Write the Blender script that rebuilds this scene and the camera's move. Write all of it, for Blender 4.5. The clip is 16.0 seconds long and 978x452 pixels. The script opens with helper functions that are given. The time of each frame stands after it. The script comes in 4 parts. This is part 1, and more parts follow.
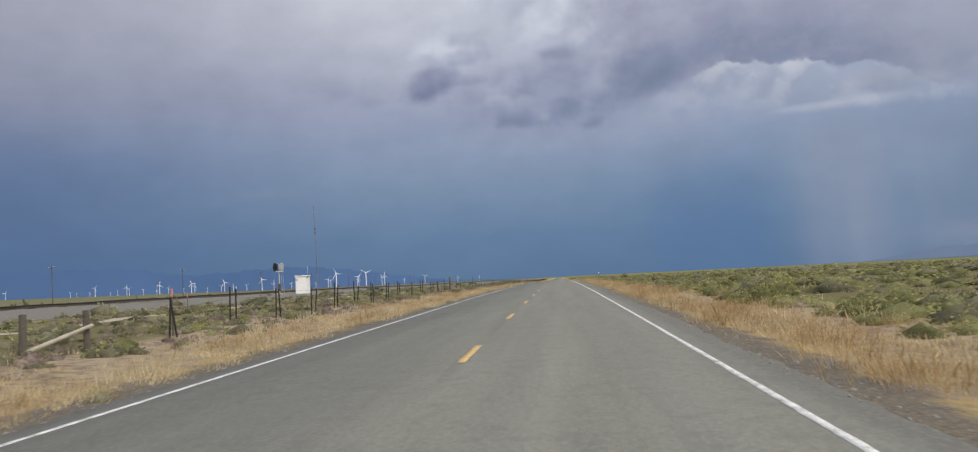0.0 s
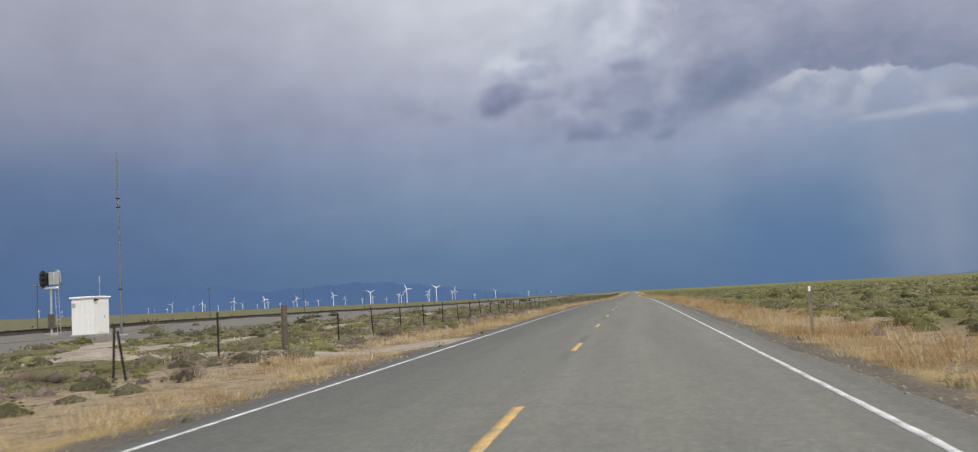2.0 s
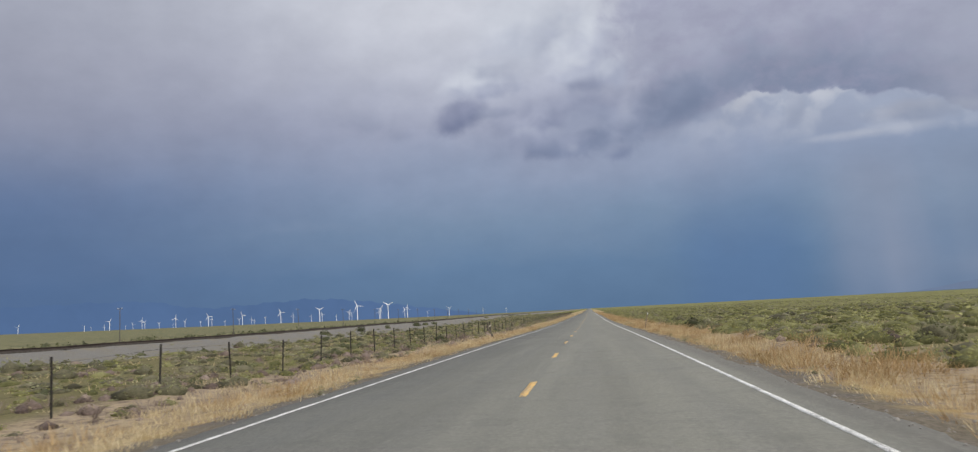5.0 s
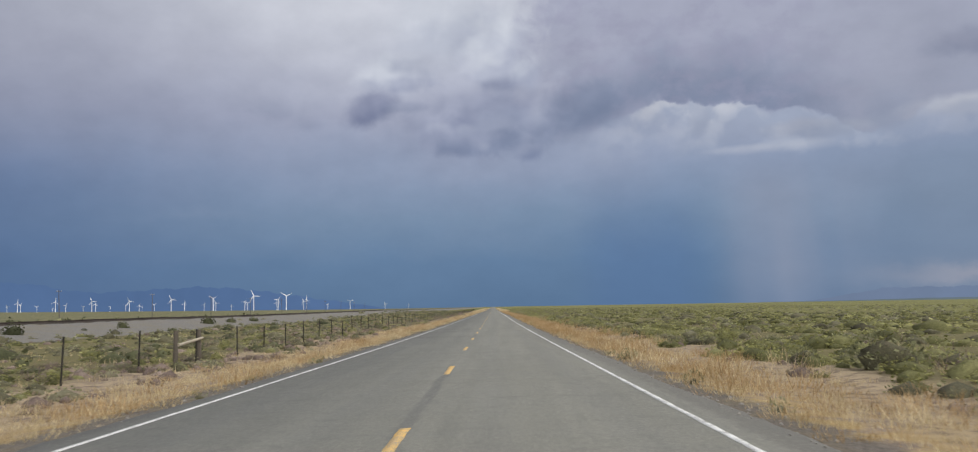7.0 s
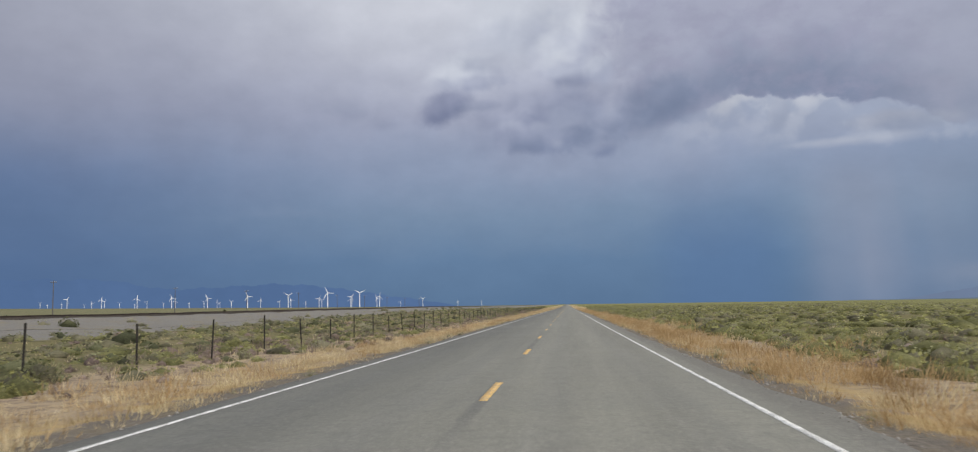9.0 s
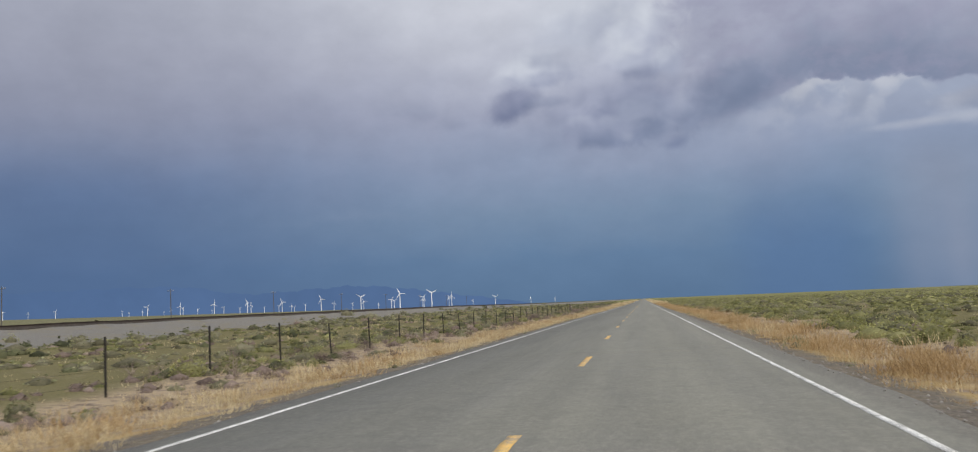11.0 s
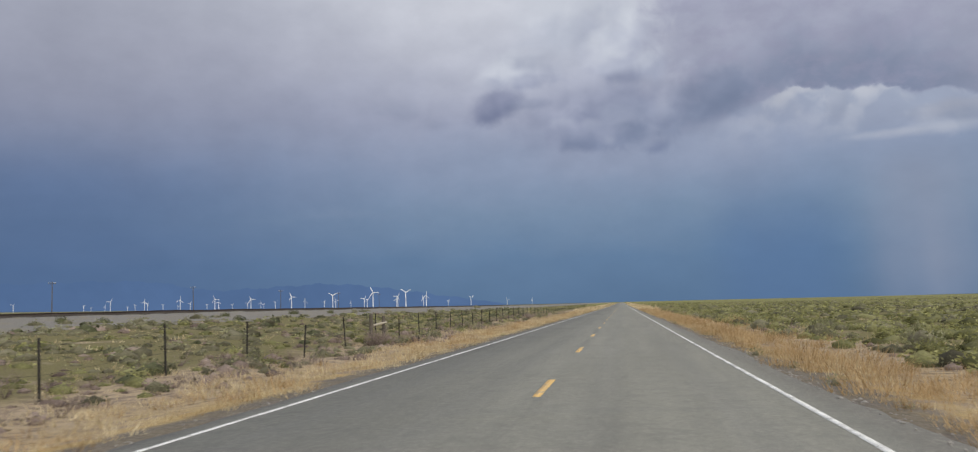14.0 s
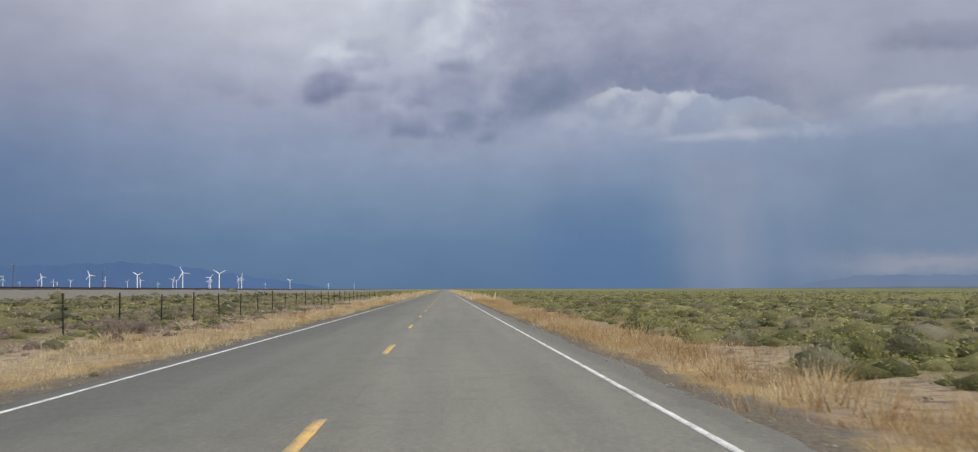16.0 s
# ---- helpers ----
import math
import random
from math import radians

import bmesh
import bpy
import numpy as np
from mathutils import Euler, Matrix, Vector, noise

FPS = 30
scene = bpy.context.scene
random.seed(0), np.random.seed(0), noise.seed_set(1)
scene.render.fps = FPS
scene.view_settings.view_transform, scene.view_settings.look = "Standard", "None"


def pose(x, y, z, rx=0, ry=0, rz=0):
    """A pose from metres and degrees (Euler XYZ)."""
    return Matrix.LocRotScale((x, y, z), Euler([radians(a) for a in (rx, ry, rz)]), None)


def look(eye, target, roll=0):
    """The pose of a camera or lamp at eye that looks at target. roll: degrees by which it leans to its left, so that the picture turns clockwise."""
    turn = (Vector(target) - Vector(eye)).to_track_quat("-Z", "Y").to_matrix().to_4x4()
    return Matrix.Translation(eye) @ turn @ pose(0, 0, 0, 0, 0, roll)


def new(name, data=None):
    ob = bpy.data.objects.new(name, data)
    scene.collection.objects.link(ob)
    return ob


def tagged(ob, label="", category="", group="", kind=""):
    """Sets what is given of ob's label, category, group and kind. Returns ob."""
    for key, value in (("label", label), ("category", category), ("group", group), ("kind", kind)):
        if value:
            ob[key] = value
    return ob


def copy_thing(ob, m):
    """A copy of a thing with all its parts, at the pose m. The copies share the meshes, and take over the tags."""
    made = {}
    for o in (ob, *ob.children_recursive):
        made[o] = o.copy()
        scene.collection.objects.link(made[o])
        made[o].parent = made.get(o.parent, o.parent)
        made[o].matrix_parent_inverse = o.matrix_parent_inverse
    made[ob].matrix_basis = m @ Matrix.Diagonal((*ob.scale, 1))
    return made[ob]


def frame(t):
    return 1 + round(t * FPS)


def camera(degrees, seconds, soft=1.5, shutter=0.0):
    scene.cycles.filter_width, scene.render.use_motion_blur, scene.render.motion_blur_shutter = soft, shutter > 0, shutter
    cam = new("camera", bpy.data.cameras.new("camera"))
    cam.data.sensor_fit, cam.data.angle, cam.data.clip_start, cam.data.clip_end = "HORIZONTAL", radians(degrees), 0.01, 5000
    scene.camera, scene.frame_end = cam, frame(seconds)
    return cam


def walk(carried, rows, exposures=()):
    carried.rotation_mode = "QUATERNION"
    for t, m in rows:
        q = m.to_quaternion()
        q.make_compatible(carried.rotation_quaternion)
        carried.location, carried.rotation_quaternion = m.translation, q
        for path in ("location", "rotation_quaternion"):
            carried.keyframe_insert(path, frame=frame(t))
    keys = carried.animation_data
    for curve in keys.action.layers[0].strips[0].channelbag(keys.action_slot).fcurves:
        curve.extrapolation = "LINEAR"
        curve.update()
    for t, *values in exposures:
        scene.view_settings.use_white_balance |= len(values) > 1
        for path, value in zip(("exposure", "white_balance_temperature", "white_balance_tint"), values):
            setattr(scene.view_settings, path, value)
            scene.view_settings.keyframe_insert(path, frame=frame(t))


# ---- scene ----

cam = camera(59.0, 16.0, 1.15, 0.06)
PATH = [
    (0, (1.601, -16.363, 1.193), (0.8218, -6.4140, 1.8339), -3.23),
    (0.5, (1.511, 0.616, 1.303), (0.6229, 10.5558, 1.9452), -4.51),
    (1, (1.412, 17.310, 1.451), (0.2126, 27.2113, 2.1765), -4.84),
    (1.5, (1.419, 34.183, 1.559), (-0.0000, 44.0506, 2.3442), -4.16),
    (2, (1.425, 50.767, 1.640), (-0.1662, 60.6025, 2.4956), -3.49),
    (2.5, (1.472, 67.891, 1.699), (-0.1977, 77.7077, 2.6180), -2.97),
    (3, (1.455, 85.782, 1.779), (-0.2527, 95.5893, 2.7275), -2.19),
    (3.5, (1.308, 102.632, 1.829), (-0.3735, 112.4436, 2.7806), -1.50),
    (4, (1.218, 119.585, 1.872), (-0.3558, 129.4142, 2.8253), -1.75),
    (4.2, (1.217, 126.363, 1.881), (-0.2473, 136.2044, 2.8826), -2.66),
    (6.5, (1.094, 204.109, 1.755), (0.7288, 214.0535, 2.7412), -1.28),
    (7, (1.107, 220.932, 1.638), (1.0813, 230.8875, 2.5793), -1.42),
    (7.5, (1.161, 238.021, 1.486), (1.3814, 247.9761, 2.4070), -1.26),
    (8, (1.199, 255.122, 1.419), (1.5573, 265.0742, 2.3273), -1.38),
    (8.5, (1.206, 272.156, 1.345), (1.0138, 282.1098, 2.2858), -0.79),
    (9, (1.250, 289.245, 1.284), (0.3742, 299.1628, 2.2167), -1.27),
    (9.5, (1.243, 306.193, 1.227), (-0.1904, 316.0456, 2.1603), -1.31),
    (12, (1.402, 391.173, 1.176), (-0.3202, 400.9817, 2.0832), -2.89),
    (12.5, (1.406, 408.202, 1.184), (-0.2618, 418.0223, 2.0680), -3.13),
    (13, (1.434, 425.128, 1.219), (-0.1829, 434.9557, 2.1142), -2.86),
    (13.5, (1.383, 442.060, 1.235), (-0.1971, 451.8922, 2.1467), -2.23),
    (14, (1.353, 459.223, 1.208), (-0.1290, 469.0685, 2.1415), -1.80),
    (14.5, (1.334, 476.513, 1.162), (0.3498, 486.4251, 2.0465), -1.38),
    (15, (1.311, 493.532, 1.128), (1.1688, 503.4970, 1.9516), -1.12),
    (15.5, (1.308, 510.621, 1.106), (1.3705, 520.5907, 1.8819), -0.95),
    (16, (1.280, 527.419, 1.113), (1.7864, 537.3792, 1.8460), -0.53),
]
walk(cam, [(t, look(eye, target, roll)) for t, eye, target, roll in PATH], [(0, 0.0), (9.7, 0.0), (12, -0.03), (14, -0.03), (16, 0.0)])

# ---- sky and sun ----
SUN_FROM = Vector((0.62, -0.55, 0.72)).normalized()
sun = new("sun", bpy.data.lights.new("sun", "SUN"))
sun.data.energy, sun.data.angle, sun.data.color = 2.3, radians(8), (1.0, 0.95, 0.87)
sun.matrix_world = look(SUN_FROM * 100, (0, 0, 0))


def lin(r, g, b):
    """Linear colour of an sRGB colour in 0 to 255."""
    return tuple(c / 12.92 if c <= 0.04045 else ((c + 0.055) / 1.055) ** 2.4 for c in (r / 255, g / 255, b / 255)) + (1.0,)


class Net:
    """A short way to write node trees."""

    def __init__(self, tree):
        self.tree = tree

    def node(self, kind, **values):
        n = self.tree.nodes.new(kind)
        for k, v in values.items():
            n[k] = v
        return n

    def put(self, socket, v):
        if isinstance(v, bpy.types.NodeSocket):
            self.tree.links.new(v, socket)
        elif v is not None:
            socket.default_value = v

    def math(self, op, a, b=None, c=None, clamp=False):
        n = self.tree.nodes.new("ShaderNodeMath")
        n.operation, n.use_clamp = op, clamp
        for s, v in zip(n.inputs, (a, b, c)):
            self.put(s, v)
        return n.outputs[0]

    def add(self, a, b):
        return self.math("ADD", a, b)

    def mul(self, a, b):
        return self.math("MULTIPLY", a, b)

    def sub(self, a, b):
        return self.math("SUBTRACT", a, b)

    def step(self, v, lo, hi, to0=0.0, to1=1.0):
        n = self.tree.nodes.new("ShaderNodeMapRange")
        n.interpolation_type = "SMOOTHSTEP"
        for s, x in zip(n.inputs, (v, lo, hi, to0, to1)):
            self.put(s, x)
        return n.outputs[0]

    def mix(self, fac, a, b, kind="MIX"):
        n = self.tree.nodes.new("ShaderNodeMix")
        n.data_type, n.blend_type = "RGBA", kind
        self.put(n.inputs[0], fac)
        self.put(n.inputs[6], a)
        self.put(n.inputs[7], b)
        return n.outputs[2]

    def noise(self, where, scale, detail=4.0, rough=0.5, color=False, warp=0.0):
        n = self.tree.nodes.new("ShaderNodeTexNoise")
        self.put(n.inputs["Vector"], where)
        n.inputs["Scale"].default_value, n.inputs["Detail"].default_value = scale, detail
        n.inputs["Roughness"].default_value, n.inputs["Distortion"].default_value = rough, warp
        return n.outputs["Color"] if color else n.outputs["Fac"]

    def join(self, x, y, z=0.0):
        n = self.tree.nodes.new("ShaderNodeCombineXYZ")
        for s, v in zip(n.inputs, (x, y, z)):
            self.put(s, v)
        return n.outputs[0]

    def split(self, v):
        n = self.tree.nodes.new("ShaderNodeSeparateXYZ")
        self.put(n.inputs[0], v)
        return n.outputs

    def ramp(self, fac, stops):
        n = self.tree.nodes.new("ShaderNodeValToRGB")
        e = n.color_ramp.elements
        while len(e) < len(stops):
            e.new(0.5)
        for el, (p, c) in zip(e, stops):
            el.position, el.color = p, c
        self.put(n.inputs[0], fac)
        return n.outputs[0]

    def curve(self, v, points):
        n = self.tree.nodes.new("ShaderNodeFloatCurve")
        c = n.mapping.curves[0]
        while len(c.points) < len(points):
            c.points.new(0.5, 0.5)
        for p, (x, y) in zip(c.points, points):
            p.location = (x, y)
        n.mapping.update()
        self.put(n.inputs["Value"], v)
        return n.outputs[0]


def build_sky():
    world = bpy.data.worlds.new("storm_sky")
    scene.world = world
    world.use_nodes = True
    N = Net(world.node_tree)
    bg = world.node_tree.nodes["Background"]
    way = N.node("ShaderNodeTexCoord").outputs["Generated"]
    dx, dy, dz = N.split(way)
    az = N.mul(N.math("ARCTAN2", dx, dy), 57.2958)
    el = N.mul(N.math("ARCSINE", dz), 57.2958)
    flat = N.join(N.mul(az, 0.1), N.mul(el, 0.15))
    w = N.split(N.noise(flat, 2.2, 6, 0.55, True))
    fine = N.split(N.noise(flat, 9.0, 6, 0.6, True))
    a = N.add(az, N.add(N.mul(N.sub(w[0], 0.5), 3.2), N.mul(N.sub(fine[0], 0.5), 1.2)))
    e = N.add(el, N.add(N.mul(N.sub(w[1], 0.5), 2.2), N.mul(N.sub(fine[1], 0.5), 1.0)))

    def blob(a0, e0, sa, se, gain=1.0, lean=0.0):
        u, v = N.sub(a, a0), N.sub(e, e0)
        v = N.sub(v, N.mul(u, lean))
        u, v = N.math("DIVIDE", u, sa), N.math("DIVIDE", v, se)
        q = N.add(N.mul(u, u), N.mul(v, v))
        return N.mul(N.math("POWER", 2.718, N.mul(q, -1.0)), gain)

    # cloud deck: blue rain below, lavender grey above
    col = N.ramp(N.math("DIVIDE", N.add(el, N.mul(N.sub(w[2], 0.5), 2.5)), 30.0), [
        (0.0, lin(91, 118, 150)), (0.10, lin(100, 127, 159)), (0.20, lin(121, 142, 169)), (0.30, lin(139, 153, 179)),
        (0.42, lin(157, 163, 185)), (0.55, lin(173, 177, 194)), (0.68, lin(188, 192, 205)), (1.0, lin(203, 206, 216))])
    # the deck darkens towards the west
    west = N.mul(N.step(az, -8.0, -37.0), N.step(el, 17.0, 7.0))
    col = N.mix(N.mul(west, 0.72), col, lin(78, 102, 142))
    col = N.mix(N.mul(N.step(az, -10.0, -36.0), N.mul(N.step(el, 8.0, 14.0), 0.55)), col, lin(140, 144, 162))
    # bright thin deck
    col = N.mix(blob(-9.0, 20.5, 10.0, 4.6, 0.8), col, lin(206, 209, 219))
    col = N.mix(blob(-4.0, 16.5, 6.0, 2.4, 0.5), col, lin(192, 197, 211))
    col = N.mix(blob(2.0, 9.6, 9.0, 1.3, 0.5), col, lin(150, 159, 182))
    even = N.join(N.mul(az, 0.13), N.mul(el, 0.14), 4.0)
    billow = N.noise(even, 4.6, 3, 0.45, False, 0.5)
    curl = N.noise(even, 12.0, 3, 0.5, False, 0.4)
    rough = N.add(N.mul(N.sub(billow, 0.5), 1.4), N.mul(N.sub(curl, 0.5), 0.35))

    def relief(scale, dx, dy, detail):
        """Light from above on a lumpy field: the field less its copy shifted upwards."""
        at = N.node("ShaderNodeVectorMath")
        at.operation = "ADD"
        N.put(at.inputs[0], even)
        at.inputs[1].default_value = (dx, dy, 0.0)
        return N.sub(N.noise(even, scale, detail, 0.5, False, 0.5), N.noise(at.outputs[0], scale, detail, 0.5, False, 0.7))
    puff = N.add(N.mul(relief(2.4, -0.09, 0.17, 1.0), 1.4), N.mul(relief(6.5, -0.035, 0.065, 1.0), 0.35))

    def heapcloud(col, a0, e0, sa, se, top, under, gain=0.9, lean=0.0, edge=0.5, rag=0.7):
        """A billow with an uneven rim, paler at its top than underneath."""
        u = N.math("DIVIDE", N.sub(az, a0), sa)
        v = N.math("DIVIDE", N.sub(N.sub(el, e0), N.mul(N.sub(az, a0), lean)), se)
        r = N.math("SQRT", N.add(N.mul(u, u), N.mul(v, v)))
        m = N.mul(N.step(N.add(r, N.mul(rough, rag)), 1.0 + edge, 1.0 - edge), gain)
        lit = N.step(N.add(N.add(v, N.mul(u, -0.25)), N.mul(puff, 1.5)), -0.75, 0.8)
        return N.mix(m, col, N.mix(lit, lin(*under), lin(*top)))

    # dark heap of cloud, its lower edge against the lit ridge
    edge = N.mul(N.curve(N.math("DIVIDE", N.add(N.add(az, N.mul(rough, 1.2)), 4.0), 40.0), [
        (0.0, 0.42), (0.155, 0.40), (0.195, 0.436), (0.29, 0.472), (0.33, 0.49), (0.37, 0.52), (0.39, 0.532), (0.415, 0.514), (0.465, 0.498),
        (0.4925, 0.514), (0.515, 0.508), (0.55, 0.484), (0.645, 0.445), (0.70, 0.404), (0.755, 0.418), (0.785, 0.456), (0.90, 0.452), (1.0, 0.44)]), 25.0)
    over = N.sub(N.add(el, N.mul(rough, 1.1)), edge)
    east_of = N.step(N.add(az, N.mul(rough, 5.0)), 1.6, 5.0)
    soft_edge = N.step(az, 9.5, 12.5, 1.0, 0.3)
    heap = N.mul(N.step(N.math("DIVIDE", over, soft_edge), -0.9, 1.1), east_of)
    heap_col = N.mix(N.step(over, 0.3, 5.5), lin(127, 137, 162), lin(164, 168, 188))
    heap_col = N.mix(N.mul(N.step(N.noise(flat, 4.0, 5, 0.6), 0.42, 0.62), 0.4), heap_col, lin(150, 151, 175))
    heap_col = N.mix(N.step(az, 18.0, 26.0, 0.0, 0.75), heap_col, lin(158, 163, 181))
    col = N.mix(N.mul(heap, N.step(az, 38.0, 30.0, 0.4, 0.95)), col, heap_col)
    # lit ridge below that edge, brightest along its crest
    lit = N.mul(N.step(over, 0.2, -0.25), N.step(over, -4.3, -0.6))
    lit = N.mul(lit, N.mul(N.step(az, 3.0, 14.0), N.step(N.add(el, N.mul(rough, 0.6)), N.step(az, 13.0, 16.0, 8.0, 9.1), N.step(az, 13.0, 16.0, 11.5, 9.7))))
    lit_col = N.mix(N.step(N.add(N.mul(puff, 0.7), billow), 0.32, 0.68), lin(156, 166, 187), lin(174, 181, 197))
    col = N.mix(N.mul(lit, N.step(az, 26.0, 18.0, 0.45, 0.85)), col, lit_col)
    crest = N.mul(N.mul(N.step(over, 0.12, -0.1), N.step(over, -1.1, -0.15)), N.mul(N.step(az, 9.0, 11.0), N.step(az, 18.5, 15.5)))
    col = N.mix(N.mul(crest, N.step(billow, 0.35, 0.65, 0.15, 0.7)), col, lin(190, 194, 205))
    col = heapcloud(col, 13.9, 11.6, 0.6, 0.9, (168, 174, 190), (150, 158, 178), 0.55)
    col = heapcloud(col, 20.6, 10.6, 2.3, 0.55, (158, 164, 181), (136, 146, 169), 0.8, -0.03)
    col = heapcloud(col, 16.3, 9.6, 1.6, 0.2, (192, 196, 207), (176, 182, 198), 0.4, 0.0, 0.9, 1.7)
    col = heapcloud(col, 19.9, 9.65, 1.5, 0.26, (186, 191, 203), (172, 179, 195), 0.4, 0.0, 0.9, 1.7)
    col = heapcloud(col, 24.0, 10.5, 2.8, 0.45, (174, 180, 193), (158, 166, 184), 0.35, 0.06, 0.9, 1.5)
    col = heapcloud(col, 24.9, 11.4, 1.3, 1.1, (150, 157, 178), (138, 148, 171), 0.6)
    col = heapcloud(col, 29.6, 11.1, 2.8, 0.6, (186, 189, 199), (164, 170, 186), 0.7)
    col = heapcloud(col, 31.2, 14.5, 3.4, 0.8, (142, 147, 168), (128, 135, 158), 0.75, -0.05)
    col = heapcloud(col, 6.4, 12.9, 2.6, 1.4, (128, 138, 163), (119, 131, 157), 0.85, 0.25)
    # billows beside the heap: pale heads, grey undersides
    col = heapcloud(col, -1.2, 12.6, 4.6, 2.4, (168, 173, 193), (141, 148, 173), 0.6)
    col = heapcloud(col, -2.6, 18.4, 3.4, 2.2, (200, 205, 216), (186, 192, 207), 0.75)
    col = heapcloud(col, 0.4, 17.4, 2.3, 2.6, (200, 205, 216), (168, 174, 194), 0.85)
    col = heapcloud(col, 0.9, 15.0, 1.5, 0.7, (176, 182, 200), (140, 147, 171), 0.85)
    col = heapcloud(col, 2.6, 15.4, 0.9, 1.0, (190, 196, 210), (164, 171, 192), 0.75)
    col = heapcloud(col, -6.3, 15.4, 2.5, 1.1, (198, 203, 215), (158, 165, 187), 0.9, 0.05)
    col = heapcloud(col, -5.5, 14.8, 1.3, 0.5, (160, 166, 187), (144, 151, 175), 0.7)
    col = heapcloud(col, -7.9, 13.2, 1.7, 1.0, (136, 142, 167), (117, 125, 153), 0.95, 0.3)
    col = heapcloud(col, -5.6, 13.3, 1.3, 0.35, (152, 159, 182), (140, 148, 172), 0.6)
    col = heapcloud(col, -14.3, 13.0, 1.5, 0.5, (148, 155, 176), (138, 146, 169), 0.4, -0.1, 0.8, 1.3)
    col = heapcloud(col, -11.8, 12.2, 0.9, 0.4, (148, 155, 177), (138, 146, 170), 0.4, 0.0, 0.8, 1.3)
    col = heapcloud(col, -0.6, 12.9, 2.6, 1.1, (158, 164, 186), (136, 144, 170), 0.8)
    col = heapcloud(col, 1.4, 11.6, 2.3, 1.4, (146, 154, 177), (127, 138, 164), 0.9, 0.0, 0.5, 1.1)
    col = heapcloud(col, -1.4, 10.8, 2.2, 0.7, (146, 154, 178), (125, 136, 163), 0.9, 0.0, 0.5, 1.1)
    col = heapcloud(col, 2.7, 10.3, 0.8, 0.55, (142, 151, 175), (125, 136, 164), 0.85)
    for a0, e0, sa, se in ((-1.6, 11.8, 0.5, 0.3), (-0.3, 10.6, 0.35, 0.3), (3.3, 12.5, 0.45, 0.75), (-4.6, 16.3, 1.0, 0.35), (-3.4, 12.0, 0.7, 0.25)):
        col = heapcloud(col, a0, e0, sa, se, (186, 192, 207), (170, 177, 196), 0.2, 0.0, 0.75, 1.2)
    lumps = N.add(blob(0.0, 14.0, 10.0, 4.0, 0.22), N.mul(N.step(el, 7.0, 11.0), 0.03))
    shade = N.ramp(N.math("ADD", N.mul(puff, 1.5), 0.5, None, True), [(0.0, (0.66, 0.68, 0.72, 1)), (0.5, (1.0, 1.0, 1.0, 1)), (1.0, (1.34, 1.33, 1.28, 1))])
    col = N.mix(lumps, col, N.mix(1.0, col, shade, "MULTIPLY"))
    # rain: a dark blue core, pale shafts beside it
    streak = N.noise(N.join(N.add(N.mul(az, 0.30), N.mul(el, 0.02)), N.mul(el, 0.03)), 1.0, 2, 0.4)
    core = N.mul(N.mul(N.step(az, 4.5, 8.5), N.step(az, 15.5, 11.5)), N.step(el, 9.5, 3.0))
    col = N.mix(N.mul(core, 0.6), col, lin(88, 117, 157))
    shaft = N.mul(N.mul(N.step(az, 13.5, 17.5), N.step(az, 27.0, 20.0)), N.mul(N.step(el, 10.0, 6.5), N.step(el, -0.5, 2.5, 0.7, 1.0)))
    col = N.mix(N.mul(shaft, N.step(streak, 0.25, 0.75, 0.35, 0.75)), col, lin(142, 151, 172))
    east = N.mul(N.step(az, 20.0, 28.0), N.step(el, 11.0, 7.0))
    col = N.mix(N.mul(east, 0.7), col, lin(124, 139, 162))
    col = N.mix(blob(30.0, 1.3, 5.0, 0.7, 0.6), col, lin(162, 162, 174))
    col = N.mix(blob(-18.0, 6.4, 4.0, 0.35, 0.35), col, lin(124, 141, 168))
    # soft texture over all of it
    soft = N.noise(flat, 3.0, 4, 0.55)
    col = N.mix(N.step(el, 2.0, 12.0, 0.08, 0.15), col, N.mix(1.0, col, N.ramp(soft, [(0.3, (0.62, 0.63, 0.66, 1)), (0.7, (1.32, 1.32, 1.30, 1))]), "MULTIPLY"))
    # behind and overhead the deck breaks up: bright cloud and some blue
    sky = N.node("ShaderNodeTexSky")
    sky.sky_type, sky.sun_disc = "NISHITA", False
    sky.sun_elevation = math.asin(SUN_FROM.z)
    sky.sun_rotation = math.atan2(SUN_FROM.x, SUN_FROM.y)
    clear = N.mix(1.0, sky.outputs[0], (0.10, 0.10, 0.10, 1), "MULTIPLY")
    broken = N.mix(N.step(N.noise(way, 3.0, 6, 0.6), 0.38, 0.55, 0.35, 1.0), clear, (1.16, 1.16, 1.18, 1))
    front = N.mul(N.step(dy, 0.15, 0.65), N.step(el, 60.0, 26.0))
    col = N.mix(front, broken, col)
    world.node_tree.links.new(col, bg.inputs[0])
    bg.inputs[1].default_value = 1.0


build_sky()


